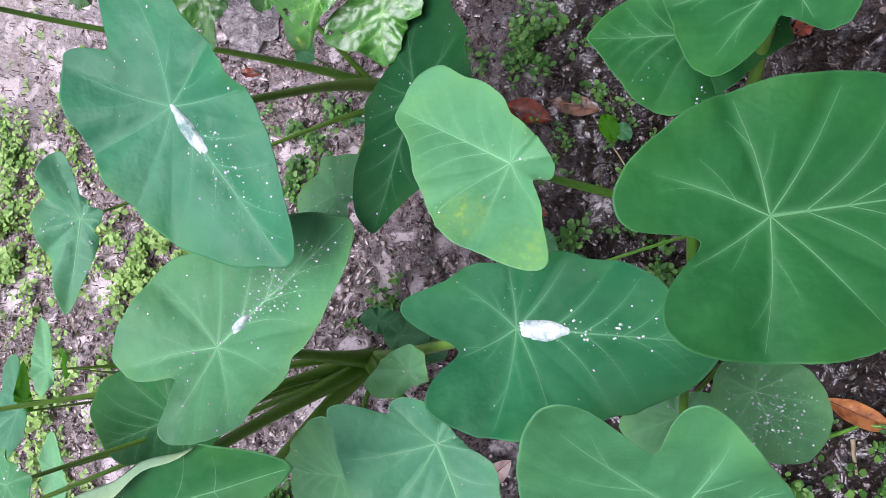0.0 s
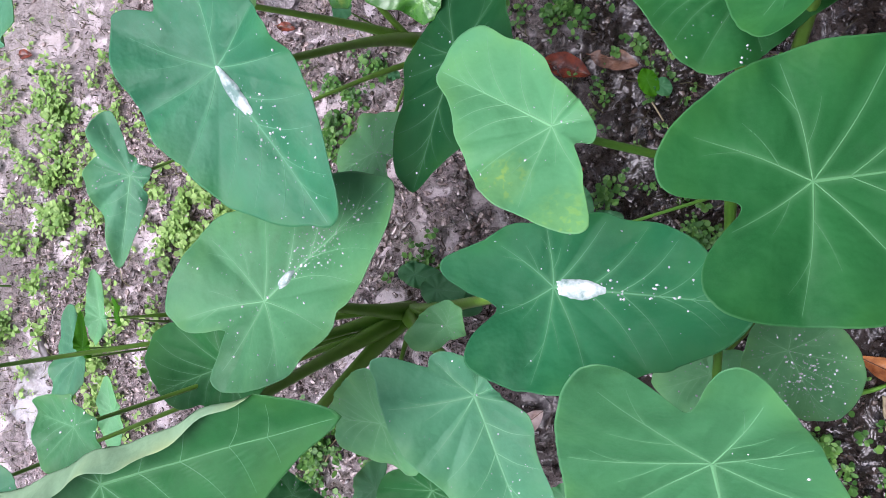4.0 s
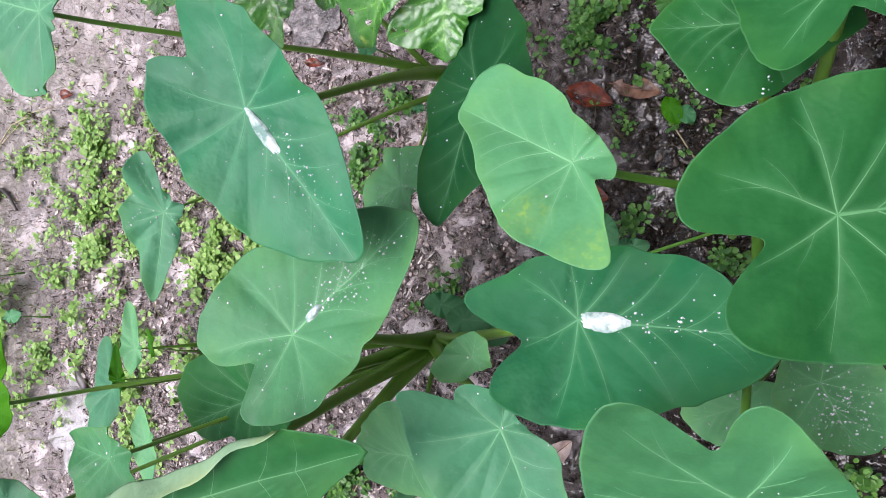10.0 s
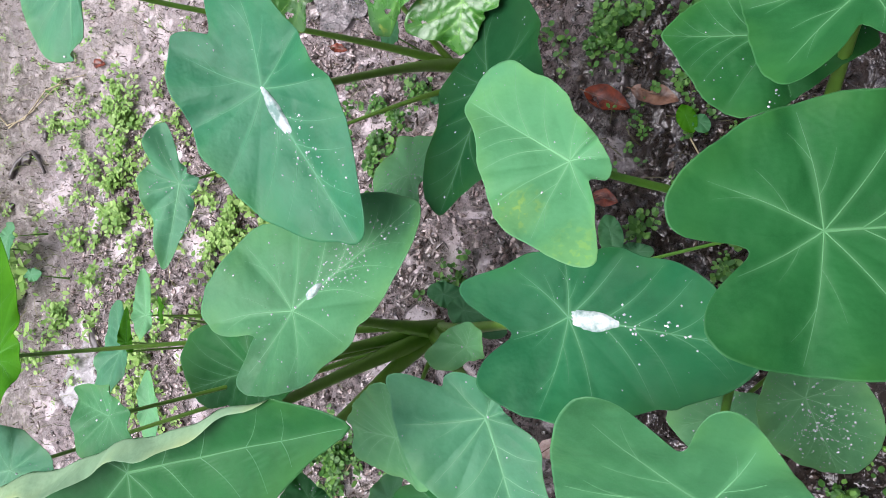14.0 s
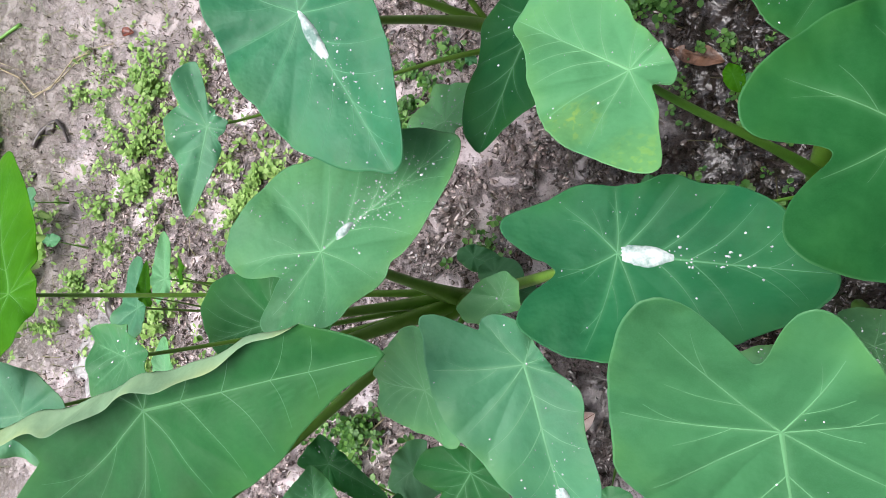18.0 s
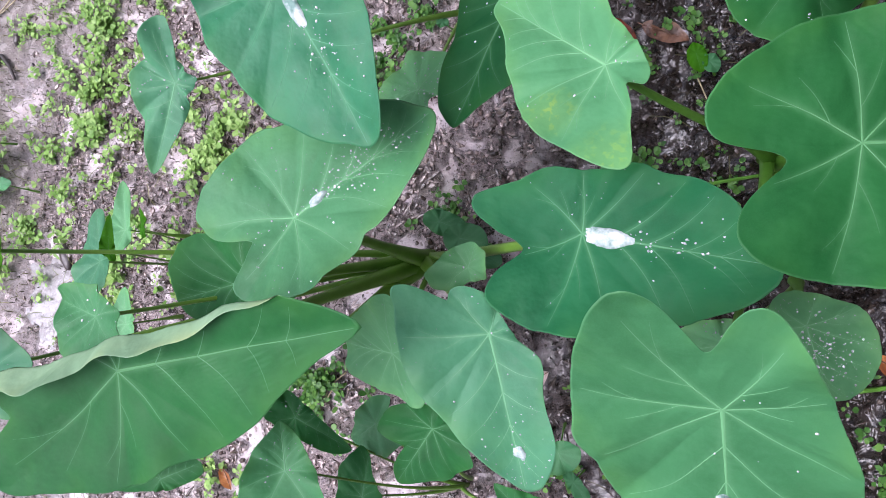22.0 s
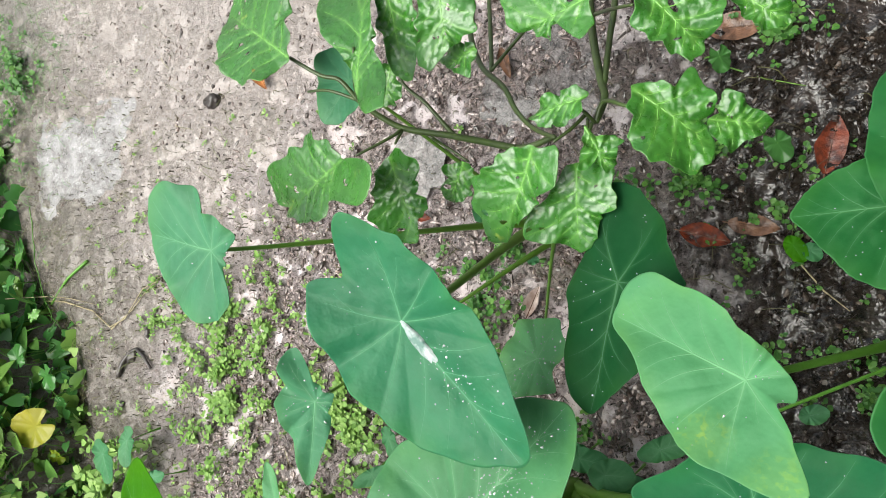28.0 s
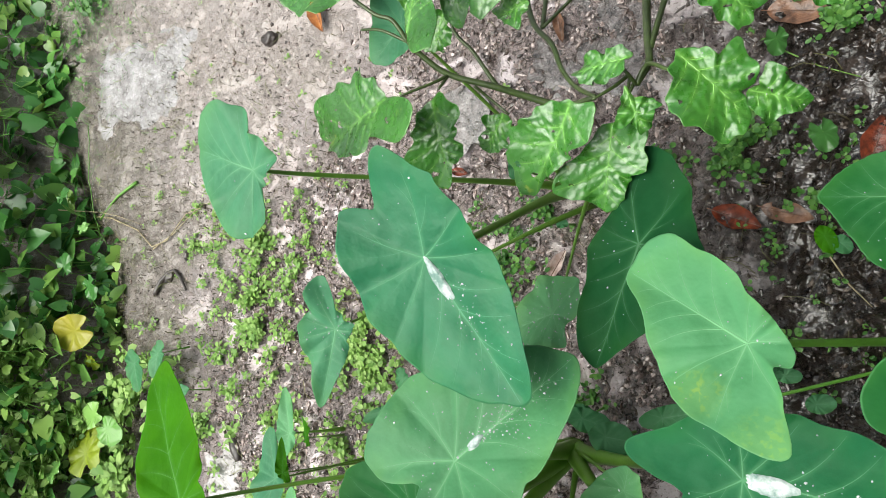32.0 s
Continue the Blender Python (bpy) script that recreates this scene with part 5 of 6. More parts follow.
shrub_leaf(shrub, (-0.600, 0.656, 0.500), (0.0, 15.0, -110.6),
           (33, 32, 32, 33, 33, 32, 32, 32, 32, 33, 33, 35, 36, 34, 32, 30, 29, 29, 28, 28, 29, 29, 30, 30, 32, 33, 36, 37, 38, 38, 39, 41, 40, 37, 35, 34, 32, 32, 32, 32, 32, 33, 34, 33, 33, 33, 34, 35, 37, 39, 42, 46, 43, 41, 39, 38, 37, 37, 35, 34), 64)
shrub_leaf(shrub, (-0.456, 0.662, 0.520), (5.0, 12.0, -167.8),
           (28, 26, 25, 24, 24, 24, 23, 23, 23, 24, 24, 25, 26, 28, 30, 33, 37, 41, 40, 39, 39, 39, 39, 39, 36, 35, 33, 32, 32, 32, 32, 33, 33, 31, 29, 28, 27, 27, 27, 27, 27, 28, 29, 31, 31, 31, 31, 32, 33, 34, 36, 36, 36, 36, 37, 38, 39, 37, 33, 30), 65)
shrub_leaf(shrub, (-0.728, 0.502, 0.540), (8.0, 22.0, -162.8),
           (120, 109, 99, 90, 84, 79, 74, 71, 69, 67, 66, 66, 67, 69, 71, 73, 72, 71, 72, 71, 71, 72, 87, 163, 180, 183, 182, 167, 135, 107, 85, 74, 73, 73, 74, 75, 74, 74, 75, 76, 78, 82, 86, 89, 95, 102, 84, 87, 90, 95, 104, 118, 138, 176, 206, 201, 193, 193, 143, 108), 66)
shrub_leaf(shrub, (-0.587, 0.467, 0.500), (-6.0, 28.0, -88.2),
           (85, 73, 58, 51, 49, 49, 48, 49, 48, 46, 44, 43, 42, 37, 31, 31, 32, 33, 35, 37, 39, 61, 64, 68, 67, 66, 68, 78, 82, 73, 67, 62, 59, 57, 56, 55, 53, 50, 49, 48, 48, 48, 49, 50, 52, 54, 58, 63, 68, 70, 73, 77, 83, 86, 90, 93, 94, 95, 98, 92), 67)
shrub_leaf(shrub, (-0.512, 0.486, 0.440), (0.0, 15.0, -128.0),
           (42, 40, 38, 37, 36, 36, 36, 35, 34, 34, 34, 34, 35, 36, 36, 35, 34, 34, 34, 35, 35, 37, 36, 36, 36, 36, 37, 38, 40, 39, 37, 36, 35, 34, 34, 34, 33, 33, 33, 34, 35, 36, 34, 29, 25, 23, 22, 22, 23, 24, 25, 27, 29, 33, 36, 36, 37, 38, 40, 42), 68)
shrub_leaf(shrub, (-0.375, 0.431, 0.530), (6.0, 26.0, -127.5),
           (97, 59, 57, 55, 51, 46, 43, 40, 38, 37, 36, 36, 35, 35, 36, 37, 38, 40, 42, 46, 55, 68, 74, 79, 85, 88, 91, 94, 87, 78, 73, 69, 67, 65, 64, 64, 64, 62, 60, 59, 59, 59, 60, 62, 64, 68, 72, 79, 82, 83, 85, 87, 91, 91, 90, 89, 92, 98, 103, 99), 69)
shrub_leaf(shrub, (-0.302, 0.398, 0.490), (-10.0, 26.0, -101.9),
           (74, 75, 74, 71, 61, 54, 49, 45, 42, 40, 39, 38, 37, 37, 38, 45, 56, 57, 59, 61, 64, 67, 70, 75, 81, 80, 79, 79, 75, 73, 71, 70, 70, 63, 58, 54, 51, 49, 48, 48, 48, 49, 50, 52, 57, 63, 71, 79, 83, 89, 96, 87, 79, 73, 69, 66, 65, 66, 68, 70), 70)
shrub_leaf(shrub, (-0.251, 0.462, 0.540), (-12.0, 20.0, -69.7),
           (32, 30, 30, 29, 28, 27, 25, 24, 24, 23, 23, 23, 24, 24, 39, 36, 34, 32, 31, 29, 27, 26, 25, 24, 23, 23, 23, 23, 26, 35, 44, 39, 35, 33, 31, 29, 28, 27, 27, 27, 27, 27, 28, 29, 31, 33, 36, 36, 34, 32, 15, 15, 15, 15, 16, 17, 19, 24, 32, 33), 71)
shrub_leaf(shrub, (-0.299, 0.537, 0.550), (8.0, 18.0, -177.8),
           (54, 49, 45, 43, 41, 39, 36, 35, 33, 32, 32, 32, 32, 32, 33, 34, 34, 34, 34, 35, 36, 37, 39, 41, 44, 48, 46, 45, 44, 44, 44, 45, 42, 40, 39, 38, 33, 28, 26, 23, 22, 21, 20, 20, 20, 20, 20, 20, 22, 25, 30, 35, 36, 37, 38, 40, 42, 46, 50, 55), 72)
shrub_leaf(shrub, (-0.146, 0.483, 0.555), (-12.0, 14.0, -45.9),
           (64, 59, 47, 42, 39, 37, 35, 38, 46, 49, 54, 54, 54, 54, 55, 58, 62, 64, 68, 67, 60, 53, 46, 44, 46, 49, 52, 65, 69, 70, 69, 70, 69, 68, 66, 59, 55, 56, 57, 59, 62, 64, 68, 69, 68, 67, 66, 64, 63, 62, 63, 65, 67, 71, 76, 82, 77, 73, 70, 69), 73)
shrub_leaf(shrub, (-0.075, 0.471, 0.530), (8.0, 16.0, -12.2),
           (43, 46, 41, 37, 34, 31, 29, 27, 25, 24, 24, 24, 26, 28, 32, 34, 37, 40, 40, 40, 41, 41, 36, 33, 31, 29, 27, 27, 30, 33, 38, 40, 39, 38, 38, 38, 37, 36, 35, 35, 35, 36, 37, 40, 42, 38, 34, 31, 29, 28, 27, 27, 27, 29, 30, 32, 35, 38, 39, 41), 74)
shrub_leaf(shrub, (-0.127, 0.595, 0.590), (-8.0, 14.0, -55.8),
           (47, 44, 42, 40, 42, 44, 47, 51, 52, 54, 57, 60, 62, 60, 60, 60, 60, 58, 55, 53, 51, 50, 50, 50, 51, 53, 54, 55, 56, 59, 62, 65, 63, 62, 60, 59, 59, 59, 54, 50, 46, 44, 41, 39, 37, 36, 36, 35, 35, 35, 36, 37, 38, 40, 43, 47, 53, 52, 50, 49), 75)
shrub_leaf(shrub, (-0.027, 0.603, 0.550), (4.0, 14.0, -45.8),
           (37, 37, 35, 34, 33, 32, 32, 32, 30, 29, 28, 27, 26, 26, 26, 27, 28, 28, 28, 28, 28, 29, 30, 31, 33, 36, 40, 44, 43, 43, 44, 45, 46, 42, 37, 33, 30, 28, 27, 25, 24, 23, 22, 22, 21, 21, 21, 22, 23, 24, 24, 25, 26, 27, 28, 30, 33, 34, 35, 35), 76)
shrub_leaf(shrub, (-0.289, 0.656, 0.580), (4.0, 14.0, -177.9),
           (35, 34, 32, 32, 31, 31, 32, 32, 33, 32, 32, 31, 31, 32, 30, 24, 21, 19, 17, 15, 15, 64, 70, 74, 72, 70, 68, 66, 65, 65, 66, 62, 58, 56, 54, 53, 52, 52, 53, 54, 55, 56, 57, 58, 60, 63, 68, 74, 81, 83, 87, 92, 99, 98, 93, 90, 85, 78, 72, 69), 77)
branch(shrub, ((-0.328, 1.217, 0.050), (-0.296, 0.950, 0.220), (-0.276, 0.808, 0.340), (-0.264, 0.684, 0.420), (-0.249, 0.589, 0.480), (-0.241, 0.548, 0.510), (-0.256, 0.512, 0.520)), 0.0085, 0.0050)
branch(shrub, ((-0.310, 1.209, 0.050), (-0.248, 0.931, 0.220), (-0.231, 0.771, 0.360), (-0.238, 0.675, 0.420), (-0.243, 0.575, 0.490)), 0.0070, 0.0045)
branch(shrub, ((-0.256, 0.512, 0.520), (-0.239, 0.536, 0.530), (-0.208, 0.514, 0.560), (-0.181, 0.499, 0.563)), 0.0040, 0.0020)
branch(shrub, ((-0.260, 0.731, 0.400), (-0.216, 0.672, 0.520), (-0.178, 0.635, 0.590)), 0.0035, 0.0020)
branch(shrub, ((-0.256, 0.512, 0.520), (-0.263, 0.520, 0.545), (-0.270, 0.526, 0.553)), 0.0030, 0.0020)
branch(shrub, ((-0.267, 0.528, 0.520), (-0.286, 0.509, 0.530), (-0.314, 0.490, 0.540)), 0.0035, 0.0020)
branch(shrub, ((-0.265, 0.523, 0.520), (-0.265, 0.486, 0.545)), 0.0028, 0.0020)
branch(shrub, ((-0.262, 0.517, 0.510), (-0.274, 0.490, 0.510), (-0.277, 0.464, 0.510)), 0.0030, 0.0020)
branch(shrub, ((-0.575, 1.080, 0.160), (-0.520, 0.864, 0.280), (-0.507, 0.789, 0.330), (-0.478, 0.710, 0.360), (-0.428, 0.648, 0.400), (-0.403, 0.594, 0.420), (-0.368, 0.547, 0.450), (-0.321, 0.508, 0.500)), 0.0065, 0.0035)
branch(shrub, ((-0.506, 1.031, 0.200), (-0.476, 0.828, 0.300), (-0.457, 0.696, 0.370)), 0.0040, 0.0045)
branch(shrub, ((-0.457, 0.696, 0.370), (-0.377, 0.768, 0.360), (-0.311, 0.800, 0.360)), 0.0035, 0.0025)
branch(shrub, ((-0.410, 0.529, 0.420), (-0.455, 0.544, 0.440), (-0.508, 0.559, 0.470), (-0.576, 0.578, 0.500), (-0.616, 0.608, 0.530), (-0.630, 0.625, 0.550), (-0.650, 0.657, 0.570), (-0.680, 0.669, 0.580), (-0.725, 0.704, 0.600)), 0.0065, 0.0030)
branch(shrub, ((-0.338, 0.529, 0.440), (-0.383, 0.527, 0.420), (-0.410, 0.529, 0.420)), 0.0050, 0.0060)
branch(shrub, ((-0.577, 0.577, 0.500), (-0.588, 0.560, 0.520), (-0.640, 0.531, 0.550)), 0.0035, 0.0020)
branch(shrub, ((-0.577, 0.575, 0.500), (-0.582, 0.547, 0.520)), 0.0030, 0.0020)
branch(shrub, ((-0.630, 0.625, 0.550), (-0.603, 0.634, 0.600), (-0.588, 0.678, 0.620)), 0.0030, 0.0020)
branch(shrub, ((-0.630, 0.624, 0.550), (-0.679, 0.649, 0.560), (-0.728, 0.662, 0.550)), 0.0030, 0.0022)
branch(shrub, ((-0.498, 0.557, 0.460), (-0.509, 0.573, 0.470), (-0.535, 0.615, 0.490), (-0.572, 0.669, 0.510), (-0.555, 0.794, 0.560)), 0.0045, 0.0022)
branch(shrub, ((-0.540, 0.563, 0.470), (-0.520, 0.545, 0.450), (-0.487, 0.516, 0.440)), 0.0030, 0.0020)
part("petiole", tube("petiole", bezier(Vector((0.2, 0.155, 0.01)), Vector((0.15, 0.137, 0.12)), Vector((-0.02, 0.08, 0.13)), Vector((-0.16, 0.03, 0.17))), [0.0032] * 19, PETIOLE_PALE), shade_taro)


# ---------------------------------------------------------------- weeds
def weed_patch(name, x, y, rx, ry, count, seed, label, size=0.012, tall=0.034, mat=WEED, core=0.5, broad=0.5):
    rng = random.Random(seed)
    verts, faces = [], []
    for _ in range(count):
        a, d = rng.uniform(0, 6.283), abs(rng.gauss(0, core))
        cx, cy = x + rx * d * math.cos(a), y + ry * d * math.sin(a)
        if noise.noise(Vector((cx * 16, cy * 16, 7))) < -0.05:
            continue
        g = ground_height(cx, cy)
        h = tall * rng.uniform(0.3, 1.1)
        for q in range(rng.randint(5, 9)):
            t = rng.uniform(0, 6.283)
            L = size * rng.uniform(0.35, 1.5)
            w = L * rng.uniform(0.28, broad)
            off = rng.uniform(0.1, 0.6) * size
            hz = g + h * rng.uniform(0.5, 1.0)
            ct, st = math.cos(t), math.sin(t)
            rise = rng.uniform(-0.7, 0.9)
            o = len(verts)
            for u, v, z in ((0, 0, 0), (0.3, 0.85, 0.1), (0.3, -0.85, 0.1), (0.72, 0.9, 0.1), (0.72, -0.9, 0.1), (1.02, 0, -0.06), (0.45, 0, 0.0)):
                px, py = off + u * L, v * w
                verts.append((cx + px * ct - py * st, cy + px * st + py * ct, hz + rise * u * L + z * L))
            faces += [(o, o + 6, o + 1), (o, o + 2, o + 6), (o + 6, o + 5, o + 3, o + 1), (o + 6, o + 2, o + 4, o + 5)]
        o = len(verts)
        verts += [(cx - 0.0006, cy, g - 0.004), (cx + 0.0006, cy, g - 0.004), (cx + 0.0005, cy + 0.0005, g + h), (cx - 0.0005, cy, g + h)]
        faces.append((o, o + 1, o + 2, o + 3))
    return tagged(new(name, mesh_of(name, verts, faces, mat)), label, "weeds", "", "stuff")


weed_patch("weed_patch", -1.480, 0.359, 0.237, 0.160, 187, 300, "small bright green weed seedlings growing in mud")
weed_patch("weed_patch", -1.495, 0.177, 0.270, 0.185, 237, 301, "small bright green weed seedlings growing in mud")
weed_patch("weed_patch", -1.424, 0.092, 0.166, 0.104, 112, 302, "small bright green weed seedlings growing in mud")
weed_patch("weed_patch", -1.057, 0.121, 0.200, 0.145, 187, 303, "small bright green weed seedlings growing in mud")
weed_patch("weed_patch", -1.115, 0.066, 0.089, 0.098, 62, 304, "small bright green weed seedlings growing in mud")
weed_patch("weed_patch", -0.959, 0.105, 0.111, 0.071, 50, 305, "small bright green weed seedlings growing in mud")
weed_patch("weed_patch", -0.687, 0.319, 0.099, 0.091, 50, 306, "small bright green weed seedlings growing in mud", 0.0105, 0.03, WEED_SHADED, 0.6, 0.55)
weed_patch("weed_patch", -0.659, 0.389, 0.122, 0.079, 37, 307, "small bright green weed seedlings growing in mud", 0.0105, 0.03, WEED_SHADED, 0.6, 0.55)
weed_patch("weed_patch", -0.575, 0.413, 0.071, 0.056, 15, 308, "small bright green weed seedlings growing in mud", 0.0105, 0.03, WEED_SHADED, 0.6, 0.55)
weed_patch("weed_patch", -0.157, 0.544, 0.097, 0.082, 68, 309, "small bright green weed seedlings growing in mud", 0.0105, 0.03, WEED_SHADED, 0.6, 0.55)
weed_patch("weed_patch", -0.197, 0.567, 0.060, 0.041, 31, 310, "small bright green weed seedlings growing in mud", 0.0105, 0.03, WEED_SHADED, 0.6, 0.55)
weed_patch("weed_patch", -0.033, 0.465, 0.055, 0.059, 17, 311, "small bright green weed seedlings growing in mud", 0.0105, 0.03, WEED_SHADED, 0.6, 0.55)
weed_patch("weed_patch", -1.333, -0.120, 0.190, 0.126, 87, 312, "small bright green weed seedlings growing in mud")
weed_patch("weed_patch", -1.311, -0.263, 0.188, 0.149, 100, 313, "small bright green weed seedlings growing in mud")
weed_patch("weed_patch", -1.308, -0.405, 0.187, 0.148, 100, 314, "small bright green weed seedlings growing in mud")
weed_patch("weed_patch", -1.645, -0.189, 0.213, 0.133, 56, 315, "small bright green weed seedlings growing in mud")
weed_patch("weed_patch", -0.713, -0.432, 0.146, 0.065, 75, 316, "small bright green weed seedlings growing in mud", 0.0105, 0.03, WEED_SHADED, 0.6, 0.55)
weed_patch("weed_patch", 0.309, -0.304, 0.074, 0.068, 62, 317, "small bright green weed seedlings growing in mud", 0.0105, 0.03, WEED_SHADED, 0.6, 0.55)
weed_patch("weed_patch", 0.081, 0.068, 0.068, 0.046, 31, 318, "small bright green weed seedlings growing in mud", 0.0105, 0.03, WEED_SHADED, 0.6, 0.55)
weed_patch("weed_patch", -0.082, 0.121, 0.056, 0.049, 17, 319, "small bright green weed seedlings growing in mud", 0.0105, 0.03, WEED_SHADED, 0.6, 0.55)
weed_patch("weed_patch", -1.058, 0.008, 0.181, 0.176, 137, 320, "small bright green weed seedlings growing in mud")
weed_patch("weed_patch", -0.978, -0.156, 0.144, 0.121, 75, 321, "small bright green weed seedlings growing in mud")
weed_patch("weed_patch", -1.115, -0.201, 0.154, 0.149, 75, 322, "small bright green weed seedlings growing in mud")
weed_patch("weed_patch", -0.683, 0.250, 0.101, 0.094, 37, 323, "small bright green weed seedlings growing in mud", 0.0105, 0.03, WEED_SHADED, 0.6, 0.55)
weed_patch("weed_patch", -0.168, 0.518, 0.112, 0.063, 50, 324, "small bright green weed seedlings growing in mud", 0.0105, 0.03, WEED_SHADED, 0.6, 0.55)
weed_patch("weed_patch", 0.030, 0.791, 0.084, 0.071, 50, 325, "small bright green weed seedlings growing in mud", 0.0105, 0.03, WEED_SHADED, 0.6, 0.55)
weed_patch("weed_patch", 0.003, 0.100, 0.065, 0.074, 31, 326, "small bright green weed seedlings growing in mud", 0.0105, 0.03, WEED_SHADED, 0.6, 0.55)
weed_patch("weed_patch", -0.456, 0.005, 0.087, 0.085, 25, 327, "small bright green weed seedlings growing in mud", 0.0105, 0.03, WEED_SHADED, 0.6, 0.55)
weed_patch("weed_patch", -0.716, 0.332, 0.078, 0.072, 25, 328, "small bright green weed seedlings growing in mud", 0.0105, 0.03, WEED_SHADED, 0.6, 0.55)
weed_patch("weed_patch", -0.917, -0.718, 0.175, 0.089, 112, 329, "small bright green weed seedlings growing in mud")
weed_patch("weed_patch", -0.705, -0.417, 0.117, 0.107, 87, 330, "small bright green weed seedlings growing in mud", 0.0105, 0.03, WEED_SHADED, 0.6, 0.55)
weed_patch("weed_patch", 0.433, -0.305, 0.076, 0.121, 62, 331, "small bright green weed seedlings growing in mud", 0.0105, 0.03, WEED_SHADED, 0.6, 0.55)
weed_patch("weed_patch", 0.435, -0.386, 0.091, 0.069, 62, 332, "small bright green weed seedlings growing in mud", 0.0105, 0.03, WEED_SHADED, 0.6, 0.55)
weed_patch("weed_patch", -0.096, -0.484, 0.075, 0.115, 37, 333, "small bright green weed seedlings growing in mud", 0.0105, 0.03, WEED_SHADED, 0.6, 0.55)
weed_patch("weed_patch", -0.693, -0.490, 0.070, 0.085, 37, 334, "small bright green weed seedlings growing in mud", 0.0105, 0.03, WEED_SHADED, 0.6, 0.55)
weed_patch("weed_patch", -1.529, -0.094, 0.152, 0.140, 31, 335, "small bright green weed seedlings growing in mud")
weed_patch("weed_patch", -1.585, -0.000, 0.195, 0.115, 31, 336, "small bright green weed seedlings growing in mud")
weed_patch("weed_patch", -1.930, -0.024, 0.182, 0.184, 37, 337, "small bright green weed seedlings growing in mud")
weed_patch("weed_patch", -1.761, -0.335, 0.327, 0.171, 62, 338, "small bright green weed seedlings growing in mud")
weed_patch("weed_patch", -2.377, -0.172, 0.15, 0.13, 108, 400, "tangled pale green weeds at the path edge", 0.026, 0.09)
weed_patch("weed_patch", -2.148, -0.261, 0.15, 0.13, 108, 401, "tangled pale green weeds at the path edge", 0.026, 0.09)
weed_patch("weed_patch", -2.275, -0.406, 0.15, 0.13, 126, 402, "tangled pale green weeds at the path edge", 0.026, 0.09)
weed_patch("weed_patch", -1.996, -0.137, 0.15, 0.13, 72, 403, "tangled pale green weeds at the path edge", 0.026, 0.09)
weed_patch("weed_patch", -2.018, -0.370, 0.15, 0.13, 108, 404, "tangled pale green weeds at the path edge", 0.026, 0.09)
weed_patch("weed_patch", -2.436, -0.020, 0.15, 0.13, 72, 405, "tangled pale green weeds at the path edge", 0.026, 0.09)
weed_patch("weed_patch", -1.838, -0.122, 0.15, 0.13, 54, 406, "tangled pale green weeds at the path edge", 0.026, 0.09)
weed_patch("weed_patch", -1.3, 0.3, 0.55, 0.75, 420, 450, "scattered tiny green sprouts over wet mud", 0.0085, 0.014, WEED, 0.6)
weed_patch("weed_patch", -1.75, 0.35, 0.4, 0.8, 300, 451, "scattered tiny sprouts on the trodden path", 0.0075, 0.012, WEED, 0.6)
weed_patch("weed_patch", 0.0, 0.35, 0.35, 0.6, 170, 452, "scattered tiny sprouts coloured for shade on black soil", 0.008, 0.016, WEED_SHADED, 0.6, 0.55)


def grass_threads(x, y, rx, ry, count, seed, label, mat=GRASS, short=0.02, long=0.09):
    rng = random.Random(seed)
    verts, faces = [], []
    for _ in range(count):
        px, py = x + rng.gauss(0, rx), y + rng.gauss(0, ry)
        t = rng.uniform(0, 6.283)
        L = rng.uniform(short, long)
        w = rng.uniform(0.0004, 0.0011)
        o = len(verts)
        for i in range(4):
            f = i / 3
            t2 = t + 0.5 * f * math.sin(px * 90)
            qx, qy = px + math.cos(t2) * L * f, py + math.sin(t2) * L * f
            z = ground_height(qx, qy) + 0.003 + 0.014 * math.sin(f * 3.1)
            verts += [(qx - math.sin(t2) * w, qy + math.cos(t2) * w, z), (qx + math.sin(t2) * w, qy - math.cos(t2) * w, z)]
        faces += [(o + 2 * i, o + 2 * i + 1, o + 2 * i + 3, o + 2 * i + 2) for i in range(3)]
    return tagged(new("grass_threads", mesh_of("grass_threads", verts, faces, mat)), label, "grass", "", "stuff")


grass_threads(-1.9, 0.3, 0.4, 0.5, 420, 5, "thin limp grass threads lying on the muddy path")
grass_threads(-1.8, -0.5, 0.35, 0.3, 260, 6, "thin limp grass threads on mud beside the seedlings")
grass_threads(0.1, 0.3, 0.35, 0.4, 160, 7, "dark thin roots and dead stalks on wet soil", ROOT)
grass_threads(-2.35, 0.0, 0.2, 0.7, 500, 8, "tangled thin grass at the foot of the bank")


grass_threads(-2.47, 1.28, 0.22, 0.3, 700, 11, "thin green grass coloured for shade on dark mud at the path edge", WEED_SHADED, 0.02, 0.08)
weed_patch("weed_patch", -2.47, 1.28, 0.3, 0.35, 130, 407, "low weeds coloured for shade on wet mud at the path edge", 0.018, 0.05, WEED_SHADED)
grass_threads(-1.15, 0.25, 0.4, 0.5, 3500, 9, "dark rotten fibres and chips scattered over pale mud", ROOT, 0.004, 0.026)
grass_threads(-1.9, 0.4, 0.3, 0.5, 1200, 10, "dark rotten fibres trodden into the path", ROOT, 0.004, 0.024)


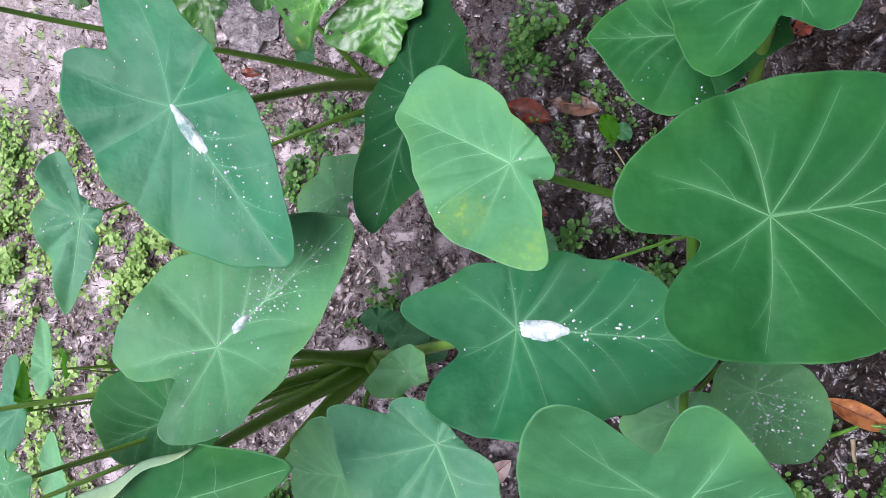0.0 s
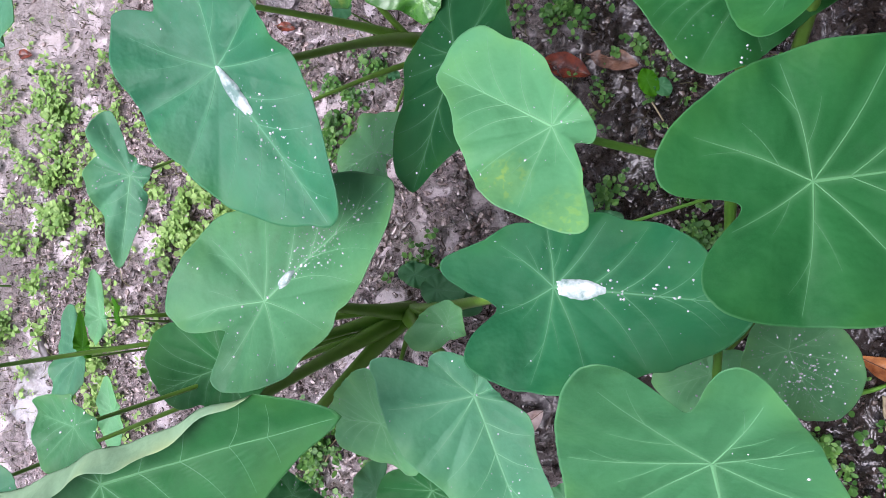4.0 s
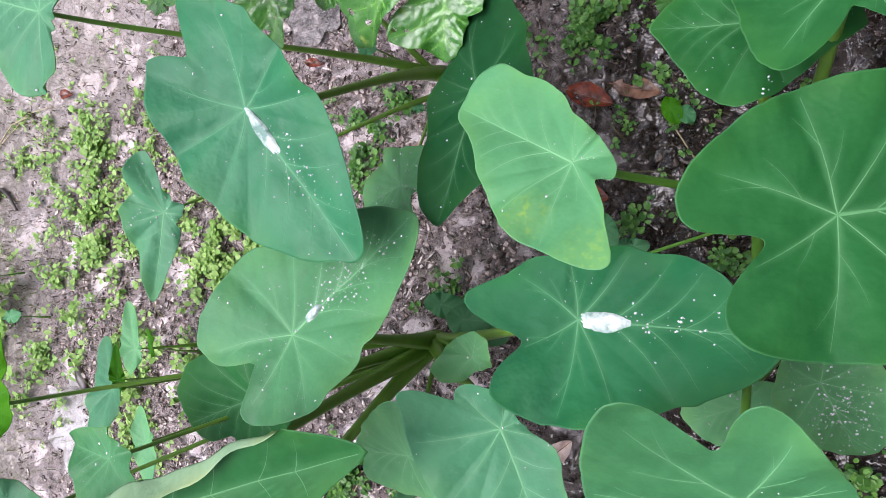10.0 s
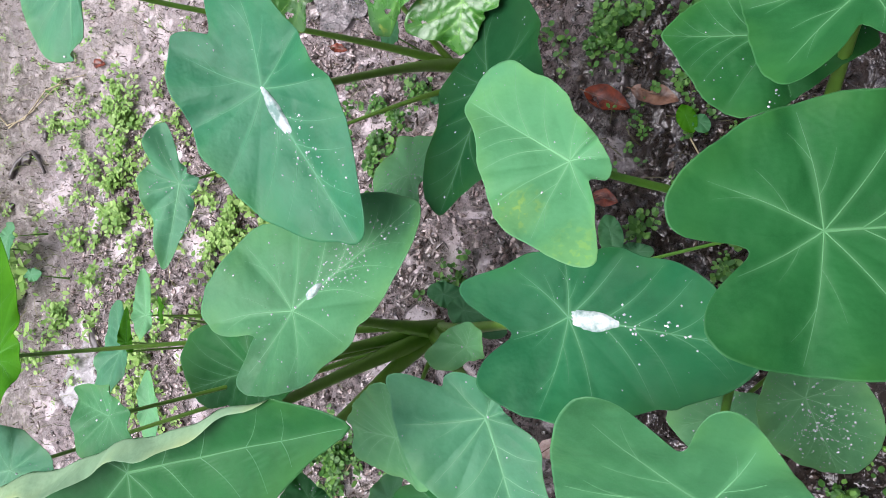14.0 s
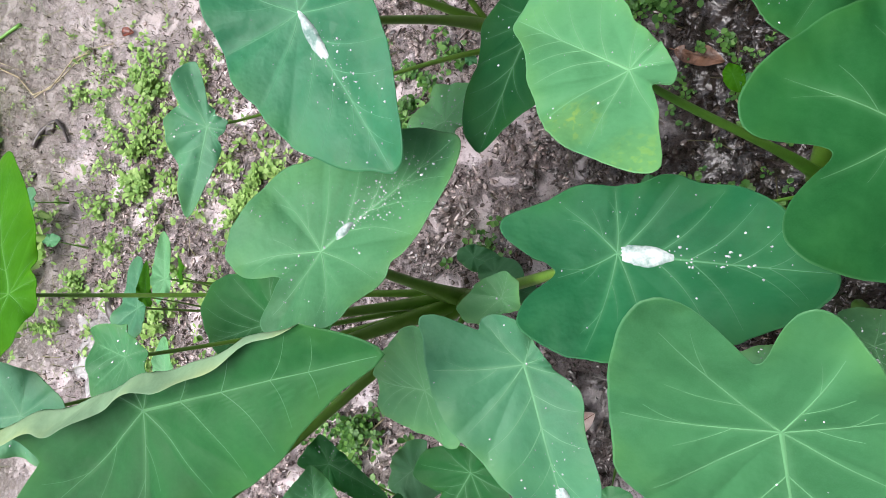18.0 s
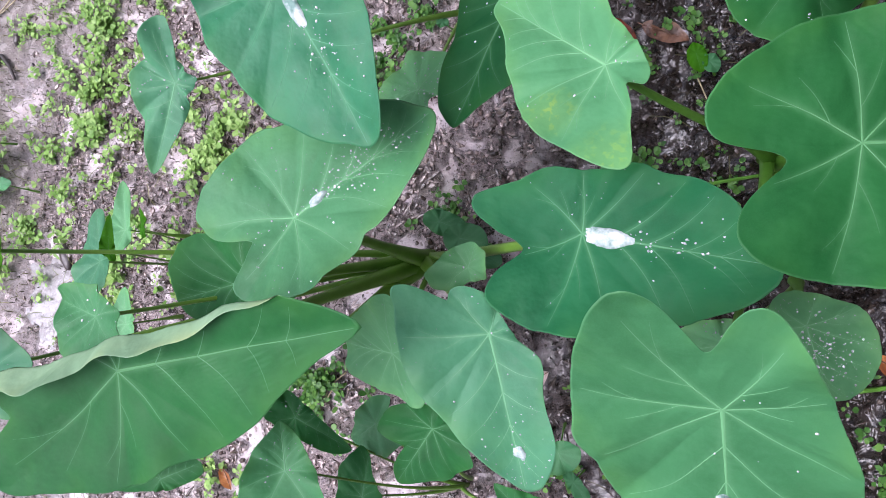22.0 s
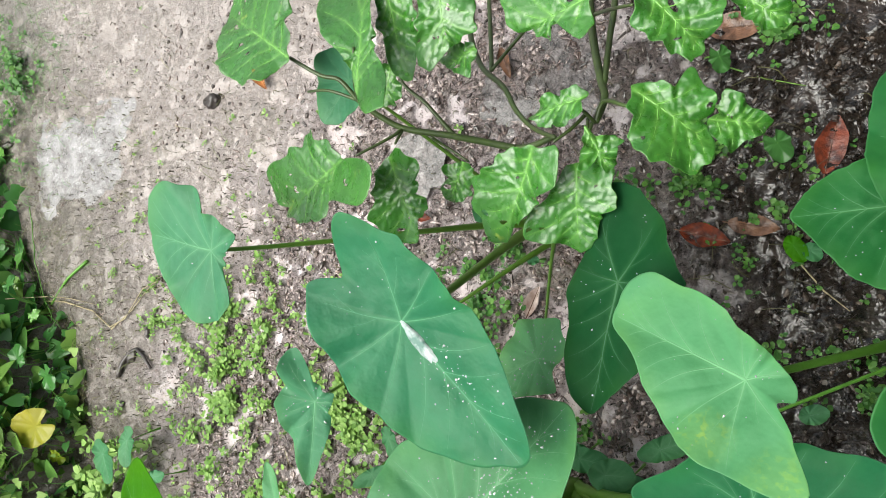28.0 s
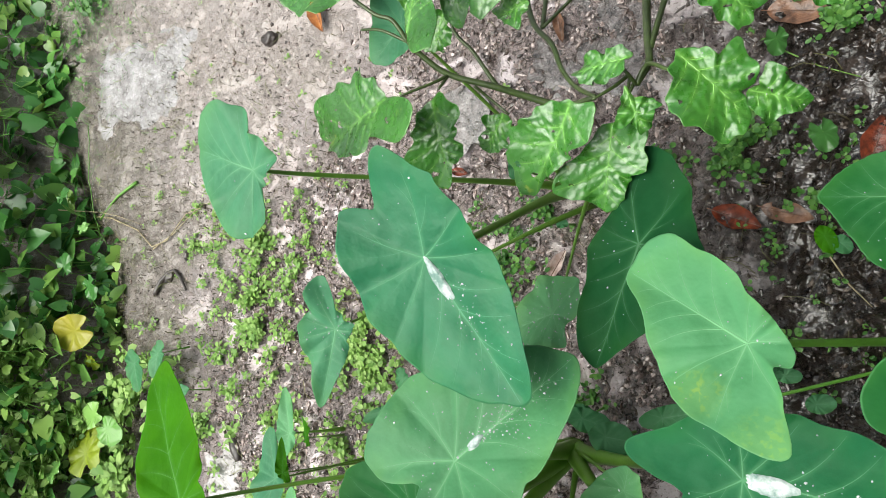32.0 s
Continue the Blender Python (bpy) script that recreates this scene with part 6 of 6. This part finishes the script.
def soil_crumbs(x0, x1, y0, y1, count, seed, lo, hi, label, mat=CRUMB):
    rng = random.Random(seed)
    verts, faces = [], []
    while count > 0:
        x, y = rng.uniform(x0, x1), rng.uniform(y0, y1)
        if rng.random() < max(flatness(x, y) * 0.8, 0.9 * smooth(-1.45, -1.65, trodden(x, y)) * (x < -0.5)):
            continue
        count -= 1
        s = lo + (hi - lo) * rng.random() ** 2.2
        g = ground_height(x, y)
        n = rng.randint(5, 7)
        t, long = rng.uniform(0, 6.28), rng.choice((1.0, 1.3, 1.8, 2.6, 4.0))
        s /= math.sqrt(long)
        ct, st = math.cos(t), math.sin(t)
        high = s * rng.uniform(0.25, 0.75)
        lean = rng.uniform(-0.4, 0.4)
        rim = [(q / n * 6.283 + rng.uniform(-0.3, 0.3), rng.uniform(0.5, 1.15)) for q in range(n)]
        o = len(verts)
        for k, z in ((0.0, 1.0), (0.72, 0.7), (1.0, -0.5)):
            for q, w in (rim if k else rim[:1]):
                u, v = k * w * s * long * math.cos(q) + lean * z * s, k * w * s * math.sin(q)
                verts.append((x + u * ct - v * st, y + u * st + v * ct, g + high * (z + rng.uniform(-0.25, 0.25))))
        for q in range(n):
            q2 = (q + 1) % n
            faces += [(o, o + 1 + q, o + 1 + q2), (o + 1 + q, o + 1 + n + q, o + 1 + n + q2, o + 1 + q2)]
    return tagged(new("soil_crumbs", mesh_of("soil_crumbs", verts, faces, mat, False)), label, "soil", "", "stuff")


soil_crumbs(-1.75, -0.3, -0.95, 1.3, 26000, 1, 0.0018, 0.0105, "dark and pale soil crumbs scattered on mud")
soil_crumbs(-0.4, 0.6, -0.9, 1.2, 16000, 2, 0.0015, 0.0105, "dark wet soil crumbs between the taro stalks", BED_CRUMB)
soil_crumbs(-2.4, -1.6, -1.0, 1.7, 2600, 3, 0.0012, 0.007, "few soil crumbs on the trodden path")


# ---------------------------------------------------------------- the bank of vines behind the path
def vine_bank(seed, count, x0, x1, y0, y1, label, size=0.046, mat=VINE):
    rng = random.Random(seed)
    verts, faces = [], []
    outline = ((0.0, 0.0), (-0.12, 0.28), (0.12, 0.46), (0.5, 0.42), (0.85, 0.2), (1.1, 0.0), (0.85, -0.2), (0.5, -0.42), (0.12, -0.46), (-0.12, -0.28))
    while count > 0:
        x, y = rng.uniform(x0, x1), rng.uniform(y0, y1)
        e = bank_edge(y) - x
        rim = min(x - x0, y - y0, y1 - y) + 0.25 * noise.noise(Vector((x * 3, y * 3, 8)))
        if rng.random() > (smooth(-0.13, 0.05, e) + 0.004) * smooth(0.0, 0.4, rim):
            continue
        count -= 1
        z = ground_height(x, y) + rng.uniform(0.01, 0.05 + 0.22 * smooth(0.0, 0.4, e))
        L = size * rng.uniform(0.45, 1.5) * (1 + 0.5 * noise.noise(Vector((x * 3, y * 3, 2))))
        m = Matrix.Translation((x, y, z)) @ Euler((rng.gauss(0, 0.6), rng.gauss(0.1, 0.6), rng.uniform(0, 6.283))).to_matrix().to_4x4()
        o = len(verts)
        for u, v in outline:
            verts.append(m @ Vector((u * L, v * L, 0.16 * abs(v) * L - 0.12 * u * u * L)))
        verts.append(m @ Vector((0.45 * L, 0, -0.02 * L)))
        n = len(outline)
        faces += [(o + i, o + (i + 1) % n, o + n) for i in range(n)]
    return tagged(new("vine_leaves", mesh_of("vine_leaves", verts, faces, mat)), label, "vines", "", "stuff")


vine_bank(3, 6500, -4.2, -2.1, -2.0, 2.7, "thick wet dark green vine leaves on a bank", 0.058)
vine_bank(4, 3200, -3.3, -1.95, -1.6, 0.3, "small pale vine leaves tangled on a bank", 0.028, WEED)


def broad_leaf(x, y, up, size, turn, tilt, mat, seed, label):
    """One larger heart-shaped leaf on the bank, with its stalk."""
    at = (x, y, ground_height(x, y) + up)
    root = thing("vine_leaf", (x, y, ground_height(x, y)), label, "vine leaf", "broad leaves on the bank")
    mm = [int(1000 * size * (0.62 + 0.38 * math.cos(math.radians(g)) ** 2 * (1 if g < 90 or g > 270 else 0.35) - (0.38 if 165 < g < 195 else 0))) for g in range(0, 360, 10)]
    blade = Blade(mm, seed=seed, fold=0.15, wave=0.004, crinkle=0.003, cup=-0.1)
    lines = blade.veins()
    m = pose(*at, *tilt, turn)
    part("leaf_blade", blade.mesh("leaf_blade", mat), root, m)
    top = m @ blade.at(0, 0)
    base = Vector((x - 0.03, y + 0.02, ground_height(x, y)))
    part("stalk", tube("stalk", bezier(base, base.lerp(top, 0.4) + Vector((0, 0, 0.03)), top - Vector((0, 0, 0.03)), top, 8), [0.0016] * 9, PETIOLE_PALE, 5), root)


broad_leaf(-2.169, 0.055, 0.15, 0.098, 200, (-20, -5), YELLOW, 500, "broad yellow vine leaf dying on the bank")
broad_leaf(-2.178, -0.048, 0.05, 0.040, -30, (17, 18), YELLOW, 501, "small yellow-orange leaf fallen on the bank")
broad_leaf(-2.113, -0.342, 0.10, 0.105, 120, (14, 11), YELLOW, 502, "yellow vine leaf with brown tip low on the bank")
broad_leaf(-2.139, 0.209, 0.12, 0.055, -60, (11, 4), VINE, 503, "glossy dark green vine leaf on the bank")
broad_leaf(-2.265, 0.270, 0.14, 0.050, 100, (8, -3), VINE, 504, "glossy dark green vine leaf on the bank")
broad_leaf(-2.128, 0.111, 0.08, 0.050, -90, (5, 20), VINE, 505, "glossy dark green vine leaf hanging off the bank")
broad_leaf(-2.248, 0.406, 0.10, 0.030, 40, (2, 13), VINE_PALE, 506, "small fresh vine leaf at the path edge")
broad_leaf(-2.071, -0.210, 0.12, 0.068, 200, (-1, 6), VINE_PALE, 507, "wet glossy vine leaf on the bank")
broad_leaf(-1.973, -0.244, 0.10, 0.068, -20, (-4, -1), VINE_PALE, 508, "wet glossy vine leaf on the bank")
broad_leaf(-2.181, -0.405, 0.12, 0.045, 90, (-7, 22), VINE_PALE, 509, "dark green lobed vine leaf on the bank")
broad_leaf(-2.359, 0.522, 0.12, 0.040, 70, (-10, 15), VINE, 510, "glossy dark green vine leaf on the bank")
broad_leaf(-2.050, -0.313, 0.05, 0.045, 10, (-13, 8), VINE, 511, "wet vine leaf low on the bank")
broad_leaf(-0.009, 0.548, 0.05, 0.040, -70, (-16, 1), VINE, 512, "small heart-shaped glossy leaf over dark soil")
broad_leaf(-0.087, 0.741, 0.05, 0.034, -80, (-19, 24), VINE, 513, "small heart-shaped glossy leaf over dark soil")


def vine_stem(plant, seed, at):
    rng = random.Random(seed)
    p = Vector(at)
    pts = []
    t = rng.uniform(0, 6.28)
    for i in range(16):
        pts.append(p.copy())
        t += rng.gauss(0, 0.35)
        if p.x > bank_edge(p.y) and math.cos(t) > 0:
            t = math.pi - t
        p = p + Vector((math.cos(t), math.sin(t), 0)) * 0.03
        p.z = ground_height(p.x, p.y) + 0.02 + 0.13 * smooth(0.0, 0.3, bank_edge(p.y) - p.x) * rng.uniform(0.6, 1.0)
    part("stem", tube("stem", pts, [0.0008 + 0.001 * (seed % 3) / 2] * len(pts), PETIOLE_PALE, 5), plant)


for i in range(12):
    rng = random.Random(100 + i)
    y = -1.2 + i * 0.24
    x = bank_edge(y) - 0.15
    vine = thing("vine", (x, y, ground_height(x, y)), "tangle of thin pale green vine stems trailing over the bank", "vine", "vines on the bank")
    for q in range(6):
        vine_stem(vine, 200 + 10 * i + q, (x + rng.uniform(-0.2, 0.18), y + rng.uniform(-0.15, 0.15), 0.06))


# ---------------------------------------------------------------- fallen leaves, stones and sticks
def dead_leaf(x, y, length, width, turn, mat, seed, label, curl=0.25, tilt=0.0, lift=0.012):
    rng = random.Random(seed)
    verts, faces = [], []
    nu, nv = 18, 8
    for i in range(nu + 1):
        u = i / nu
        w = width * math.sin(math.pi * min(1, u * 0.97 + 0.02)) ** 0.75 * (1 - 0.25 * u)
        for j in range(nv + 1):
            v = j / nv * 2 - 1
            px, py = (u - 0.5) * length, v * w / 2 * (1 + 0.22 * noise.noise(Vector((u * 3.5 + seed * 7, 3 if v > 0 else 9, 0))))
            z = curl * abs(v) ** 1.6 * w + 0.005 * noise.noise(Vector((px * 45 + seed, py * 45, 0))) + 0.3 * curl * v * w * noise.noise(Vector((u * 2, seed, 5))) + curl * 0.25 * length * (u - 0.5) ** 2
            verts.append((px, py, z))
    top = len(verts)
    verts += [(a, b, c - 0.0009) for a, b, c in verts]
    for i in range(nu):
        for j in range(nv):
            a = i * (nv + 1) + j
            faces.append((a, a + nv + 1, a + nv + 2, a + 1))
            faces.append((top + a, top + a + 1, top + a + nv + 2, top + a + nv + 1))
    z0 = ground_height(x, y)
    root = thing("dead_leaf", (x, y, z0 + lift), label, "dead leaf", "fallen leaves")
    m = pose(x, y, z0 + lift, tilt, 0, turn)
    part("leaf_body", mesh_of("leaf_body", verts, faces, mat), root, m)
    rib = [Vector(((i / 10 - 0.55) * length * 1.1, 0, 0.0015 + curl * 0.25 * length * (i / 10 - 0.5) ** 2)) for i in range(11)]
    part("leaf_rib", tube("leaf_rib", rib, [0.0012 - 0.0007 * i / 10 for i in range(11)], DEAD_TAN, 5), root, m)
    return root


dead_leaf(-0.161, 0.393, 0.099, 0.055, -22, DEAD_RED, 1, "wet red-brown fallen leaf curled on dark soil", 0.35, 0, 0.012)
dead_leaf(-0.069, 0.402, 0.095, 0.050, -16, DEAD_TAN, 2, "flat brown fallen leaf on wet soil", 0.12, 0, 0.012)
dead_leaf(0.083, 0.534, 0.114, 0.060, 70, DEAD_RED, 3, "red-brown fallen leaf with pale ribs", 0.20, 0, 0.012)
dead_leaf(-1.293, 1.028, 0.120, 0.050, -63, DEAD_ORANGE, 4, "small curled orange-brown fallen leaf on mud", 0.50, 0, 0.012)
dead_leaf(-0.802, 0.529, 0.049, 0.025, -12, DEAD_RED, 5, "small reddish leaf scrap on mud", 0.30, 0, 0.012)
dead_leaf(-0.533, 0.295, 0.075, 0.034, 61, DEAD_PALE, 6, "pale dry leaf scrap curled on soil", 0.50, 0, 0.012)
dead_leaf(-0.219, -0.316, 0.060, 0.042, 41, DEAD_PALE, 7, "dry tan leaf curled on dark soil", 0.50, 0, 0.012)
dead_leaf(-0.919, -0.701, 0.060, 0.034, -55, DEAD_ORANGE, 8, "small orange leaf scrap among weeds", 0.40, 0, 0.012)
dead_leaf(0.410, -0.179, 0.115, 0.046, -25, DEAD_ORANGE, 9, "long tan fallen leaf under taro leaves", 0.35, 0, 0.012)
dead_leaf(0.347, 0.523, 0.038, 0.040, 28, DEAD_RED, 10, "red-brown fallen leaf under taro leaves", 0.30, 0, 0.012)
dead_leaf(-1.580, 0.522, 0.046, 0.030, -5, DEAD_RED, 12, "small reddish leaf scrap on the path", 0.30, 0, 0.012)
dead_leaf(-0.047, 0.816, 0.115, 0.070, -10, DEAD_TAN, 13, "broad brown fallen leaf on dark soil", 0.15, 0, 0.012)
dead_leaf(-0.546, 0.864, 0.082, 0.030, -78, DEAD_TAN, 14, "pale tan fallen leaf behind shrub stems", 0.30, 0, 0.012)
dead_leaf(-0.149, 0.191, 0.052, 0.040, -15, DEAD_RED, 15, "dark red fallen leaf on wet soil", 0.20, 0, 0.012)


def stone(x, y, lx, ly, lz, turn, seed, label, ragged=0.14):
    bm = bmesh.new()
    bmesh.ops.create_icosphere(bm, subdivisions=3, radius=1)
    for v in bm.verts:
        k = 1 + ragged * noise.noise(v.co * 1.6 + Vector((seed, 0, 0))) + 0.5 * ragged * noise.noise(v.co * 4 + Vector((seed, 0, 0)))
        v.co = Vector((v.co.x * lx * k, v.co.y * ly * k, max(-0.4, v.co.z) * lz * k))
    me = bpy.data.meshes.new("stone")
    bm.to_mesh(me)
    bm.free()
    me.materials.append(STONE)
    me.polygons.foreach_set("use_smooth", [True] * len(me.polygons))
    ob = new("stone", me)
    ob.matrix_basis = pose(x, y, ground_height(x, y) + 0.2 * lz, 0, 0, turn)
    return tagged(ob, label, "stone", "stones on the mud")


stone(-1.508, -0.252, 0.038, 0.017, 0.014, -65, 1, "small dark oval stone on mud")
stone(-1.484, 0.991, 0.030, 0.022, 0.014, 20, 3, "dark ragged clod on the muddy path", 0.5)
stone(-2.517, 1.058, 0.034, 0.014, 0.012, 15, 7, "dark ragged clod on the muddy path", 0.5)
stone(-1.907, 0.103, 0.014, 0.010, 0.008, 20, 4, "dark pebble on the muddy path")
stone(-1.786, 0.320, 0.018, 0.010, 0.010, 80, 5, "dark pebble on the muddy path")
stone(-1.860, 0.248, 0.030, 0.014, 0.012, 40, 6, "dark clod in a footprint", 0.5)


def stick(pts, r, label, mat=TWIG):
    pts = [Vector((x, y, ground_height(x, y) + z)) for x, y, z in pts]
    fine = []
    for a, b in zip(pts, pts[1:]):
        fine += [a.lerp(b, i / 4) + Vector((0, 0, 0.001 * math.sin(i))) for i in range(4)]
    fine.append(pts[-1])
    n = len(fine)
    return tagged(new("stick", tube("stick", fine, [r * (1 - 0.5 * i / n) for i in range(n)], mat, 6)), label, "stick", "sticks on the ground")


stick(((-2.053, 0.573, 0.006), (-2.148, 0.525, 0.006), (-2.258, 0.450, 0.006)), 0.0060, "pale yellow-green stalk lying on mud", PETIOLE_PALE)
stick(((-2.592, 0.487, 0.006), (-2.262, 0.476, 0.006), (-2.138, 0.457, 0.006), (-2.018, 0.425, 0.006)), 0.0020, "thin brown root on the path", TWIG)
stick(((-1.938, 0.339, 0.006), (-1.852, 0.393, 0.006), (-1.735, 0.481, 0.006), (-1.639, 0.495, 0.006)), 0.0020, "thin brown root on the path", TWIG)
stick(((-0.640, -0.387, 0.006), (-0.677, -0.427, 0.006), (-0.696, -0.491, 0.006)), 0.0020, "thin pale grass stalk among weeds", TWIG)
stick(((-0.665, -0.428, 0.006), (-0.697, -0.486, 0.006), (-0.713, -0.542, 0.006)), 0.0020, "thin pale stalk over the weeds", TWIG)
stick(((-0.005, 0.328, 0.006), (0.033, 0.262, 0.006), (0.069, 0.220, 0.006)), 0.0020, "thin dark twig on wet soil", TWIG)
stick(((-0.082, 0.737, 0.006), (-0.011, 0.691, 0.006), (0.057, 0.660, 0.006)), 0.0020, "thin green runner on soil", PETIOLE)
stick(((-1.914, 0.189, 0.008), (-1.896, 0.229, 0.008), (-1.863, 0.262, 0.008), (-1.833, 0.270, 0.008), (-1.799, 0.245, 0.008), (-1.771, 0.207, 0.008)), 0.0085, "dark curved strip of rotten bark in a footprint", STONE)
stick(((0.346, -0.220, 0.008), (0.378, -0.213, 0.008), (0.408, -0.199, 0.008), (0.447, -0.195, 0.008)), 0.0050, "pale green grass blade lying on dark soil", PETIOLE_PALE)
stick(((0.399, -0.221, 0.008), (0.400, -0.246, 0.008), (0.403, -0.282, 0.008)), 0.0045, "short pale rotten stalk on dark soil", TWIG)
stick(((-2.325, 0.466, 0.008), (-2.168, 0.450, 0.008), (-2.032, 0.406, 0.008), (-1.941, 0.347, 0.008), (-1.882, 0.368, 0.008), (-1.842, 0.411, 0.008), (-1.796, 0.454, 0.008), (-1.723, 0.473, 0.008)), 0.0030, "thin brown root winding over the path", TWIG)
